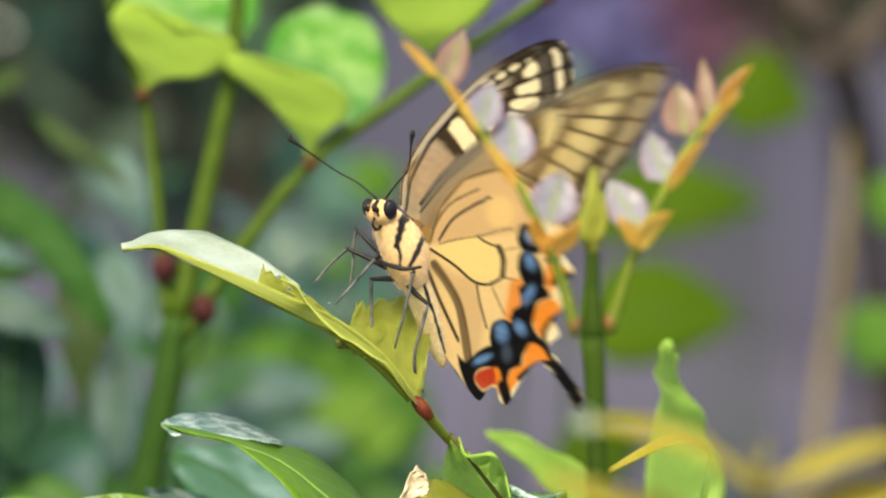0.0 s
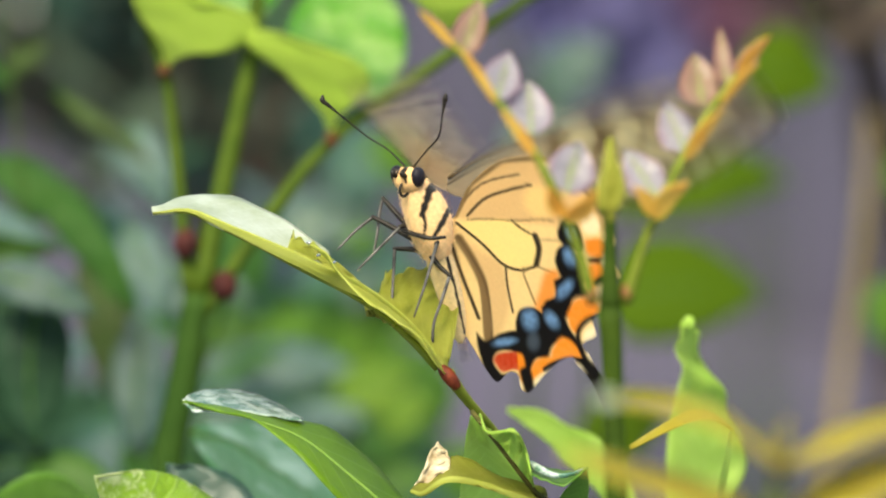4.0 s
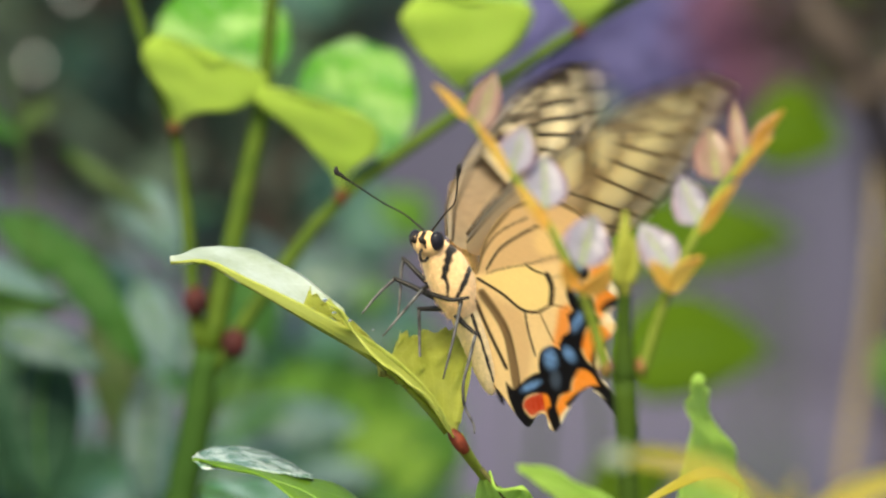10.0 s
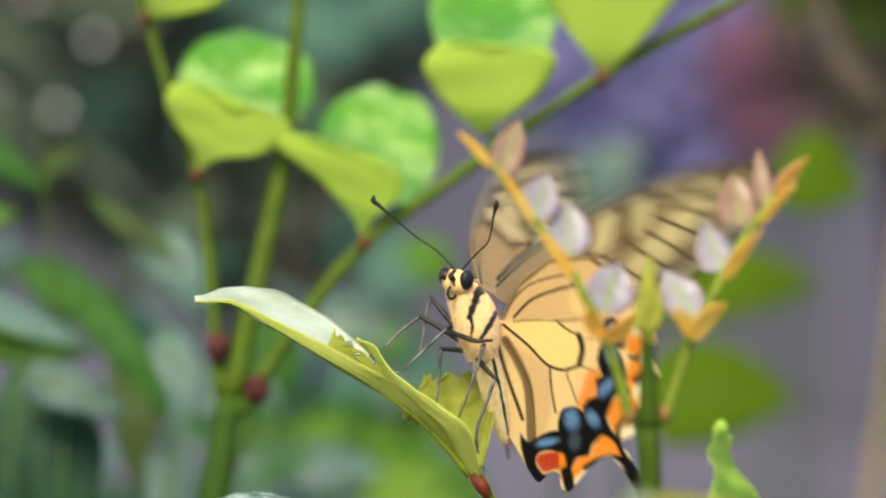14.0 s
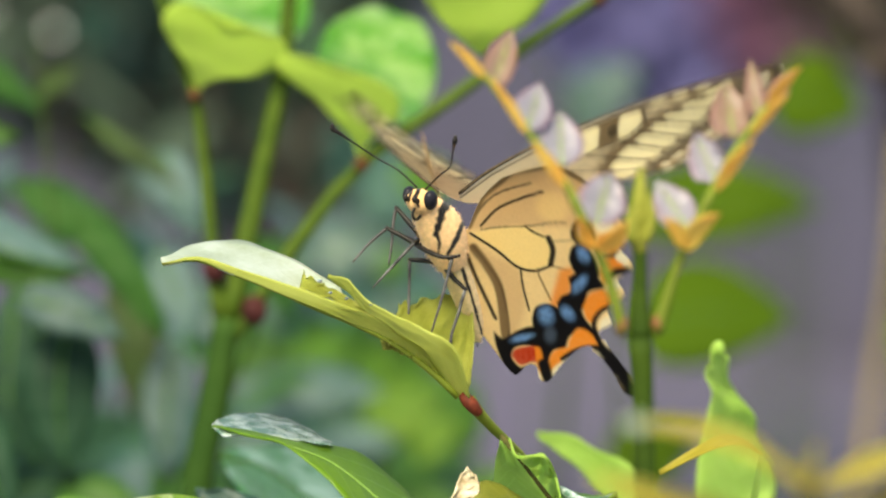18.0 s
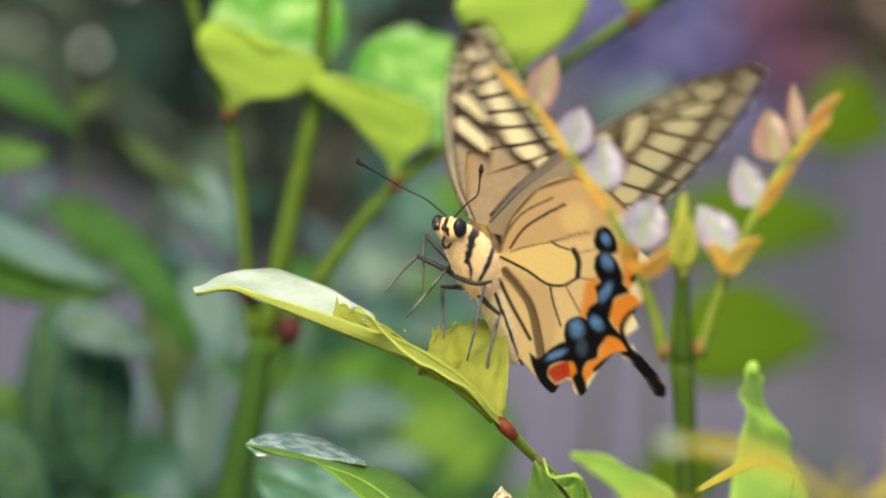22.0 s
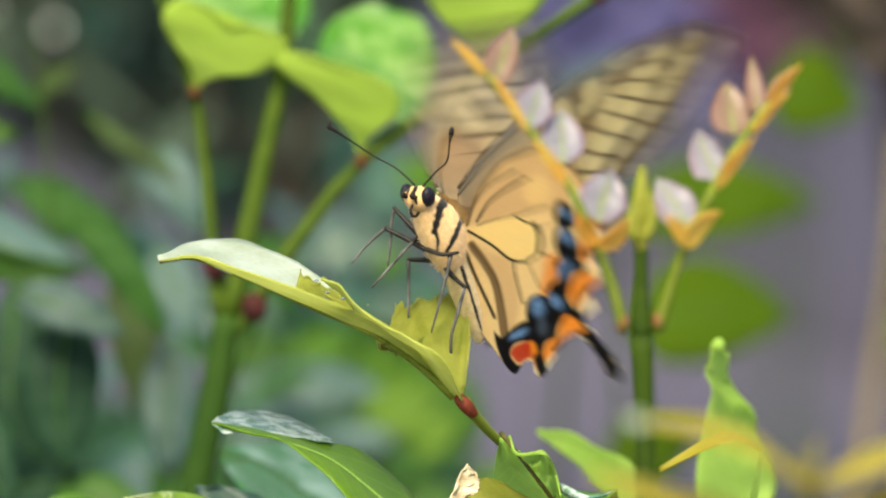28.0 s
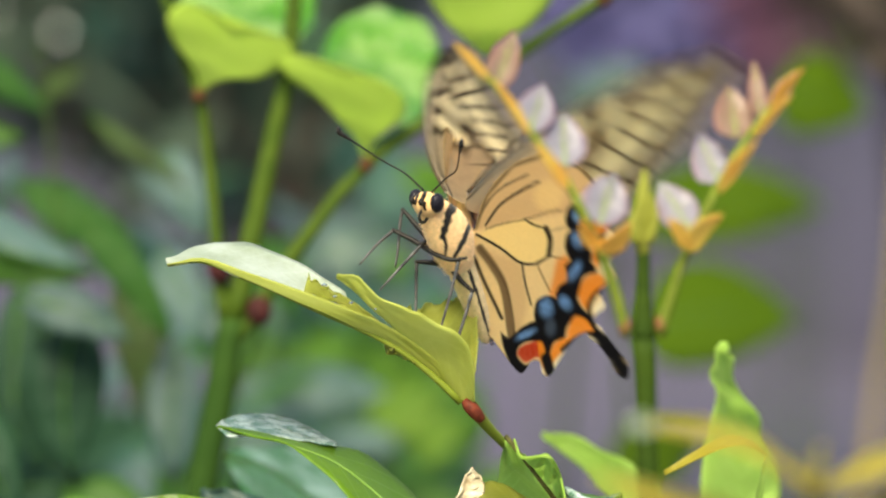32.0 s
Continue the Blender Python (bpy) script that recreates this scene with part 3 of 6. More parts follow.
def hooked_leaf():
    w = 0.10
    ob = thing("hooked_leaf", spot(1360, 1000, w), "upright bright green leaf with a hooked tip", "leaf")
    rod([(1360, 1000, w), (1370, 1300, w + .01), (1390, 2900, w + .06)], [11, 18, 40], M_STEM, ob, "petiole")
    loft([(1345, 1010, w), (1292, 960, w), (1279, 880, w), (1286, 796, w), (1300, 734, w), (1309, 690, w - .001), (1296, 662, w - .003), (1306, 638, w - .005), (1306, 612, w - .006)],
         [(1365, 1010, w), (1392, 930, w + .006), (1420, 872, w + .010), (1414, 824, w + .008), (1386, 776, w + .009), (1385, 736, w + .004), (1352, 696, w + .004), (1336, 664, w + .001), (1340, 630, w - .004)],
         [M_PALE_GREEN, M_PALE_GREEN], ob, "blade", "pale bright green blade", cup=0.04, wave=0.0012, seed=31, rows=34)
    knob((1320, 613, w - .005), 12, M_PALE_GREEN, ob, "curled_tip", tall=1.1)
    w = 0.12
    ob2 = thing("lime_leaf", spot(1230, 990, w), "soft light green leaf pointing up out of the shrub", "leaf")
    rod([(1230, 990, w), (1250, 1400, w), (1300, 2900, w + .06)], [12, 18, 40], M_STEM, ob2, "petiole")
    loft([(1220, 990, w), (1160, 915, w), (1104, 862, w), (1076, 832, w), (1034, 796, w), (1012, 782, w), (998, 768, w)],
         [(1240, 980, w), (1212, 880, w), (1182, 836, w), (1150, 812, w), (1104, 794, w), (1060, 768, w), (998, 762, w)], [M_PALE_GREEN, M_PALE_GREEN], ob2, "blade", "light green blade", cup=0.05, wave=0.0005, seed=32)


hooked_leaf()


def yellow_whorl():
    """Young yellow shoot close to the lens."""
    w = -0.32
    ob = thing("yellow_shoot", spot(1490, 1000, w), "yellow young shoot with a whorl of narrow leaves, close and blurred", "shoot")
    rod([(1482, 872, w), (1470, 930, w), (1456, 1010, w), (1470, 1500, w), (1500, 3300, w)], [8, 9, 11, 20, 50], M_SHOOT, ob)
    blade((1196, 750), (1150, 745), 30, w - .012, w - .014, [M_HOST_TOP, M_HOST_TOP], ob, "withered_tip", "greyish withered leaf tip", cup=0.1)
    knob((1482, 872, w), 12, M_RUST, ob, "node", "orange-brown node")
    for mid, wid in (
            ([(1478, 868), (1444, 836), (1400, 800), (1340, 772), (1262, 754), (1180, 748)], (2, 10, 19, 18, 15, 3)),
            ([(1486, 868), (1530, 846), (1600, 815), (1680, 790), (1760, 780)], (2, 12, 20, 16, 2)),
            ([(1458, 985), (1420, 948), (1355, 922), (1265, 896), (1180, 868), (1094, 840)], (3, 24, 30, 28, 22, 3)),
            ([(1462, 985), (1510, 950), (1580, 915), (1670, 880), (1770, 860)], (3, 22, 38, 34, 3)),
            ([(1482, 866), (1484, 830), (1494, 784)], (2, 9, 2)),
            ([(1478, 866), (1466, 836), (1462, 806)], (2, 6, 1))):
        near = [(x + .3 * h, y + .95 * h, w - .006) for (x, y), h in zip(mid, wid)]
        far = [(x - .3 * h, y - .95 * h, w + .008) for (x, y), h in zip(mid, wid)]
        loft(near, far, [M_YELLOW, M_YELLOW], ob, label="yellow young leaf", cup=0.08, wave=0.001, seed=mid[-1][0], rib=M_YELLOW)
    ob2 = thing("folded_leaf", spot(1240, 850, -0.02), "narrow folded yellow-green leaf", "leaf")
    loft([(1214, 830, -.02), (1274, 793, -.02), (1328, 768, -.02), (1366, 776, -.02), (1396, 800, -.02)],
         [(1216, 838, -.02), (1276, 808, -.022), (1322, 789, -.026), (1362, 786, -.026), (1398, 804, -.02)], [M_YELLOW, M_YELLOW], ob2, "blade", seed=41, cup=0.1)
    rod([(1396, 802, -.02), (1388, 850, .03), (1360, 1000, .07), (1372, 2900, .10)], [4, 6, 10, 36], M_PALE_GREEN, ob2, "petiole")


yellow_whorl()


# ---- sprig with pink young leaves ----
SPRIG = (1205, 900, -0.125)


def sprig():
    w = SPRIG[2]
    ob = thing("young_sprig", spot(*SPRIG), "upright green sprig with orange side shoots and pink young leaves", "sprig")
    rod([(1235, 3100, w), (1222, 1500, w), (1216, 960, w), (1211, 760, w), (1206, 600, w)], [42, 28, 20, 18, 21], M_STEM, ob)
    rod([(1206, 600, w), (1205, 500, w), (1205, 420, w)], [20, 13, 12], M_STEM, ob)
    rod([(1205, 450, w), (1203, 390, w), (1206, 345, w), (1207, 300, w)], [12, 15, 13, 5], M_BUD, ob, "bud", "yellow-green pointed bud")
    rod([(1216, 428, w - .002), (1224, 390, w - .002), (1219, 345, w - .002)], [7, 9, 3], M_BUD, ob, "bud_scale")
    rod([(1195, 430, w - .002), (1188, 400, w - .002), (1193, 360, w - .002)], [7, 9, 3], M_BUD, ob, "bud_scale")
    for x, y in ((1172, 578), (1236, 576)):
        knob((x, y, w), 11, M_NODE, ob, "node", "rust-coloured node", 1.7)
    l_axis = [(1175, 590, w), (1150, 500, w), (1122, 430, w), (1085, 350, w), (1045, 285, w), (990, 215, w), (930, 135, w), (880, 82, w)]
    r_axis = [(1234, 590, w), (1262, 500, w), (1288, 430, w), (1330, 345, w), (1375, 265, w), (1430, 190, w), (1484, 128, w)]
    rod(l_axis[:4], [11, 9, 8, 8], M_SHOOT, ob, "side_shoot")
    rod(l_axis[2:], [8, 7, 6, 6, 5, 3], M_STEM_Y, ob, "side_shoot", "yellowish young shoot", 20)
    rod(r_axis[:4], [11, 9, 8, 8], M_SHOOT, ob, "side_shoot")
    rod(r_axis[2:], [8, 7, 6, 5, 3], M_STEM_Y, ob, "side_shoot", "yellowish young shoot", 20)
    pk, ro, og = [M_PINK, M_PINK], [M_ROSE, M_ROSE], [M_ORANGE, M_ORANGE]
    # pale leaves that stand behind, orange ones folded along the shoots
    for b, t, wid, mm, lab in (
            ((1128, 398), (1150, 306), 90, pk, "pale lilac young leaf"), ((1066, 296), (1062, 200), 82, pk, "pale lilac young leaf"),
            ((1004, 232), (1028, 148), 70, pk, "pale lilac young leaf"), ((944, 158), (976, 54), 56, ro, "rosy young leaf"),
            ((1290, 406), (1232, 322), 72, pk, "pale lilac young leaf"), ((1340, 326), (1302, 238), 70, pk, "pale lilac young leaf"),
            ((1370, 246), (1356, 150), 72, ro, "rosy young leaf"), ((1412, 208), (1400, 108), 32, ro, "rosy young leaf"), ((1430, 196), (1472, 126), 34, ro, "rosy young leaf")):
        blade(b, t, wid, w + .002, w + .010, mm, ob, label=lab, roll=.35, cup=0.16, rib=M_PALE_GREEN, rib_r=0.00018, seed=b[0], wave=0.0013, point=0.98)
    for b, t, wid, ar in (((1126, 446), (1182, 392), 34, 10), ((1126, 440), (1098, 386), 28, -6), ((1072, 334), (1012, 250), 22, 4), ((1004, 240), (940, 140), 16, 4), ((930, 140), (868, 74), 18, 3),
                          ((1286, 446), (1346, 380), 34, -10), ((1284, 442), (1248, 386), 28, 6), ((1338, 342), (1408, 248), 22, -4), ((1400, 246), (1470, 168), 16, -4), ((1430, 192), (1490, 120), 20, -3)):
        blade(b, t, wid, w - .003, w - .007, og, ob, label="orange folded young leaf", roll=.6, cup=0.2, arch=ar, seed=b[1])
    return ob


SPRIG_OB = sprig()


# ---- host leaf ----
JOINT = (898, 706, 0.0)
LOOSE = []


def host_leaf():
    ob = thing("host_leaf", spot(*JOINT), "pale yellow-green chewed leaf on a red-jointed stalk", "leaf")
    rod([(886, 694, -.0006), (894, 704, -.001), (904, 717, -.001), (914, 730, -.0004)], [8, 12, 12, 8], M_BRICK, ob, "joint", "brick-red leaf joint")
    rod([(896, 704, 0), (908, 722, 0), (930, 752, .004), (962, 790, .010), (1000, 834, .018)], [13, 11, 9, 8, 6], M_STEM_Y, ob, "stalk")
    mid = [(380, 414, 0), (440, 412, 0), (500, 440, 0), (570, 476, 0), (640, 515, 0), (710, 552, 0), (770, 590, 0), (830, 642, 0), (880, 696, 0)]
    rod(mid[::-1], [8, 6, 5, 5, 5, 4, 4, 3, 2], M_STEM_Y, ob, "midrib", n=24)
    loft(mid, [(380, 412, 0), (446, 407, -.006), (520, 438, -.009), (596, 470, -.010), (660, 500, -.008), (728, 534, -.004), (790, 572, -.002), (850, 630, -.001), (890, 698, 0)], [M_HOST, M_HOST], ob, "leaf_half", "yellow-green underside of the near half", cup=0.04, wave=0.0008, seed=51, rows=26)
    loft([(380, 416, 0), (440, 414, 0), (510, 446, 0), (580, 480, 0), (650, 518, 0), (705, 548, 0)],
         [(378, 402, .002), (432, 386, .010), (490, 382, .014), (560, 400, .016), (625, 438, .014), (690, 486, .008)], [M_HOST_TOP, M_HOST_TOP], ob, "leaf_half", "glossy upper face, pale sky sheen painted in", cup=0.03, wave=0.0012, seed=52, rows=26)
    # the half that has come loose, with a pointed end
    flap = loft([(676, 458, -.004), (702, 482, -.004), (735, 516, -.004), (772, 556, -.002), (815, 606, 0), (850, 656, 0), (888, 704, 0)],
                [(680, 452, -.005), (716, 460, -.006), (752, 500, -.007), (806, 526, -.009), (866, 558, -.009), (906, 610, -.007), (904, 696, -.002)], [M_HOST, M_HOST], ob, "loose_half", "yellow-green loose half with a pointed end", cup=0.04, wave=0.0007, seed=53, rows=44, rag=0.3)
    LOOSE.append(flap)
    # thin torn remains of the pale face
    loft([(618, 478, .0), (650, 492, .001), (700, 522, .002), (770, 580, .002)],
         [(628, 446, .006), (662, 474, .005), (706, 506, .004), (782, 572, .003)], [M_CHEWED, M_HOST], ob, "torn_strip", "thin torn strip", cup=0.06, wave=0.002, seed=57, rows=40, rag=0.7)
    loft([(770, 584, .004), (810, 610, .003), (860, 660, .002), (896, 700, 0)],
         [(790, 520, .016), (850, 506, .020), (918, 520, .020), (910, 640, .008)], [M_CHEWED, M_HOST], ob, "leaf_half", "olive translucent far half", cup=0.06, wave=0.003, seed=55, rows=40, rag=0.6)
    loft([(752, 582, .003), (758, 600, .003), (778, 604, .002), (796, 618, .002)], [(772, 586, .0), (780, 592, .0), (792, 602, .0), (806, 618, .0)], [M_CHEWED, M_CHEWED], ob, "leaf_scrap", "brown chewed scrap", wave=0.003, seed=56, rows=16, cols=7, rag=1.0)
    for x, y, r in ((655, 470, 5), (672, 492, 4), (700, 505, 4), (742, 520, 3)):
        part("wet_drop", ball(spot(x, y, -.012), (UP * r * K * .6, RIGHT * r * K, FWD * r * K), 6, 10), M_DEW, ob)
    return ob


HOST_OB = host_leaf()


# ---- butterfly ----
# its own axes on the board: towards the head, towards its left side, towards its back
def on_board(v):
    return RIGHT * v[0] + UP * v[1] - FWD * v[2]


AX_B, AX_L, AX_D = Vector((-.218, .844, .489)), Vector((.795, -.137, .591)), Vector((.566, .518, -.641))
INSECT = (895, 365, 0.0)
TURN = Matrix([on_board(AX_B), on_board(AX_L), on_board(AX_D)]).transposed().to_4x4()
REST = Matrix.Translation(spot(*INSECT)) @ TURN


def to_axes(x, y, near):
    """Board offset from the insect's middle (x right, y down, near towards the lens) in its own axes."""
    v = Vector((x - INSECT[0], INSECT[1] - y, near))
    return Vector((v.dot(AX_B), v.dot(AX_L), v.dot(AX_D)))


def seg_dist(P, a, b):
    a, b = np.array(a, float), np.array(b, float)
    d = b - a
    t = np.clip(((P - a) @ d) / (d @ d + 1e-9), 0, 1)
    return np.linalg.norm(P - a - t[:, None] * d, axis=1), t


def line_dist(P, pts):
    best = np.full(len(P), 1e9)
    par = np.zeros(len(P))
    n = len(pts) - 1
    for i in range(n):
        d, t = seg_dist(P, pts[i], pts[i + 1])
        k = d < best
        best[k], par[k] = d[k], (i + t[k]) / n
    return best, par


def soft(x, a, b):
    t = np.clip((x - a) / (b - a), 0, 1)
    return t * t * (3 - 2 * t)


def lay(col, colour, amount):
    return col + (np.array(colour) - col) * np.clip(amount, 0, 1)[:, None]


def speckle(P, scale, seed):
    return np.array([noise.noise(Vector((p[0] / scale, p[1] / scale, seed))) for p in P])


YELLOW, CREAM, INK = (0.90, 0.65, 0.30), (0.93, 0.80, 0.52), (0.008, 0.007, 0.007)
BLUE, ORANGE, RED, DUST = (0.16, 0.30, 0.50), (0.86, 0.28, 0.025), (0.52, 0.03, 0.006), (0.50, 0.44, 0.35)
IVORY = (0.97, 0.89, 0.66)

# outlines in (towards head, outwards)
FORE = [(14, 0), (48, 60), (76, 160), (90, 290), (92, 420), (80, 520), (56, 586), (20, 580), (-30, 528), (-80, 468), (-122, 412), (-146, 378), (-150, 352), (-134, 270), (-110, 180), (-70, 80), (-26, 6)]
FORE_EDGE = [(56, 590), (20, 582), (-30, 530), (-80, 470), (-122, 414), (-150, 372)]
HIND = [(5, 10), (56, 47), (87, 111), (74, 186), (15, 239), (-54, 269), (-110, 282), (-128, 262), (-178, 279), (-194, 246), (-229, 251), (-248, 217), (-280, 216), (-290, 189), (-321, 195), (-325, 178), (-310, 166), (-313, 141), (-333, 109), (-357, 79), (-346, 65), (-320, 65), (-311, 49), (-324, 26), (-301, 12), (-246, -6), (-188, -26), (-117, -31), (-49, -23), (-8, -4)]
TAIL = [(-315, 183), (-359, 201), (-403, 215), (-443, 224)]


# forewing veins: from the middle cell to the outer rim, front to rear
FORE_VEINS = [((68, 330), (52, 590)), ((62, 342), (8, 572)), ((48, 344), (-28, 528)), ((28, 342), (-64, 486)), ((8, 322), (-96, 446)), ((-4, 286), (-122, 412)), ((-10, 226), (-142, 384)), ((-12, 150), (-151, 352)), ((-12, 20), (-146, 316))]
FORE_CELL = [(12, 8), (60, 160), (78, 300), (70, 342), (30, 342), (2, 306), (-8, 230), (-12, 120), (-6, 8)]


def rounded(*dist):
    """Distance to the nearest of several edges, with the corners rounded off."""
    return -5.0 * np.log(sum(np.exp(-np.clip(d, -60, 120) / 5.0) for d in dist))


def fore_colours(P, under):
    """Forewing scales: cells between the veins, each with a pale block, a dusty band and a spot by the rim."""
    n = len(P)
    e, m = line_dist(P, FORE_EDGE)
    grain, fine, broad = speckle(P, 14, 3), speckle(P, 5, 6), speckle(P, 40, 2)
    costa, _ = line_dist(P, FORE[:7])
    dcell, _ = line_dist(P, FORE_CELL + FORE_CELL[:1])
    odd = np.zeros(n, bool)
    ring = FORE_CELL
    for a, b in zip(ring, ring[1:] + ring[:1]):
        if a[1] != b[1]:
            cut = (P[:, 1] > min(a[1], b[1])) & (P[:, 1] <= max(a[1], b[1]))
            odd ^= cut & (P[:, 0] < a[0] + (P[:, 1] - a[1]) * (b[0] - a[0]) / (b[1] - a[1]))
    in_cell = soft(np.where(odd, dcell, -dcell), -3, 3)
    # which cell a point is in, and how far the nearest vein is
    k = np.zeros(n)
    near = np.full(n, 1e9)
    for a, b in FORE_VEINS:
        k += ((b[0] - a[0]) * (P[:, 1] - a[1]) - (b[1] - a[1]) * (P[:, 0] - a[0])) > 0
        d, _ = seg_dist(P, a, b)
        near = np.minimum(near, d)
    # underside tones are raised and warmed to stand for sun through the wing
    if under:
        ground, pale, dusk, ink = (0.90, 0.60, 0.24), (1.0, 0.74, 0.27), (0.68, 0.43, 0.16), (0.085, 0.052, 0.024)
    else:
        ground, pale, dusk, ink = (0.43, 0.375, 0.285), IVORY, (0.035, 0.024, 0.014), INK
    col = np.tile(np.array(ground), (n, 1)) * (1 + 0.22 * grain[:, None] + 0.12 * broad[:, None])
    if under:
        col = lay(col, (0.74, 0.53, 0.26), (1 - soft(P[:, 1], 90, 240)) * 0.8)
    # dark outer half, from which the pale blocks stand out
    reach = np.array([20, 40, 58, 70, 76, 78, 76, 70, 56, 34])[np.clip(k.astype(int), 0, 9)]
    col = lay(col, dusk, (1 - soft(e + 6 * grain, reach + 84, reach + 112)) * (0.6 if under else 1.0) * (1 - in_cell))
    col = lay(col, dusk, in_cell * soft(P[:, 1] + 8 * grain, 165, 195) * (0.7 if under else 1.0))
    col = lay(col, dusk, (k < 0.5) * soft(P[:, 1] + 6 * grain, 230, 300) * (0.6 if under else 1.0))
    # blunt bars across the cell
    for y0, half in ((226, 25), (306, 25)):
        lean = P[:, 1] - y0 - 0.25 * P[:, 0]
        col = lay(col, pale, in_cell * soft(rounded(dcell - 1, half - np.abs(lean)) + 2 * fine + 2.5 * grain, 1, 5))
    if under:
        col = lay(col, ink, (1 - soft(np.hypot((P[:, 0] - 34) / 20, (P[:, 1] - 274 - .25 * P[:, 0]) / 11) + .3 * fine, .6, 1.15)) * .85)
    for x, y, r in ((76, 372, 12), (74, 410, 11), (68, 450, 11), (58, 490, 8)):
        col = lay(col, pale, (1 - soft(np.hypot((P[:, 0] - x) * 1.3, (P[:, 1] - y) * .8) + 2 * fine, r - 2, r + 3)) * (1.0 if under else .8))
    # blocks behind the dusty band, one in each cell
    block = soft(rounded(e - 72, reach + 74 - e, near * (1.5 if under else 1.05), dcell - 6) + 2 * fine + 3.0 * grain, 1.5, 6.0) * (1 - in_cell) * (k > 0.5)
    col = lay(col, pale, block)
    col = lay(col, pale, (k > 7.5) * block * 0.5)
    # dusty band, then spots or a pale band, then the dark rim
    if under:
        col = lay(col, ink, np.exp(-((e - 58 - 5 * broad) / 12) ** 2) * (0.72 + 0.6 * grain))
        col = lay(col, (0.72, 0.54, 0.27), np.exp(-((e - 34) / 11) ** 4) * soft(near + 2 * grain, 4, 10) * 0.9)
        col = lay(col, ink, (1 - soft(e + 2 * fine, 13, 18)) * 0.85)
    else:
        spot = np.hypot(np.maximum(0, 8.5 - near) / 8.5, (e - 31) / 10)
        col = lay(col, IVORY, (1 - soft(spot, 0.6, 1.0)) * (k > 0.5) * (k < 8.5))
        col = lay(col, (0.22, 0.21, 0.19), (1 - soft(np.abs(e - 62), 6, 16)) * (0.35 + 0.5 * fine))
    # veins over all
    col = lay(col, ink, (1 - soft(near, 1.0, 3.0)) * (1 - in_cell) * (0.7 * soft(P[:, 1], 70, 200) if under else soft(P[:, 1], 110, 210)))
    col = lay(col, ink, (1 - soft(dcell, 1.2, 3.2)) * (0.65 * soft(P[:, 1], 70, 200) if under else 0.9 * soft(P[:, 1], 110, 210)))
    # pale bits of fringe between the veins
    t = m * 8 - np.floor(m * 8)
    col = lay(col, CREAM, (1 - soft(e, 2, 7)) * soft(1 - 2 * np.abs(t - 0.5), 0.35, 0.6) * 0.8)
    # front rim
    col = lay(col, (0.58, 0.47, 0.30) if under else (0.62, 0.55, 0.42), (1 - soft(costa, 5, 10)) * (1 - soft(P[:, 1], 330, 460)))
    col = lay(col, ink, (1 - soft(np.abs(costa - 13), 1.5, 4)) * 0.8)
    col = lay(col, ink, (1 - soft(costa, 2, 5)) * soft(P[:, 1], 380, 470))
    return col


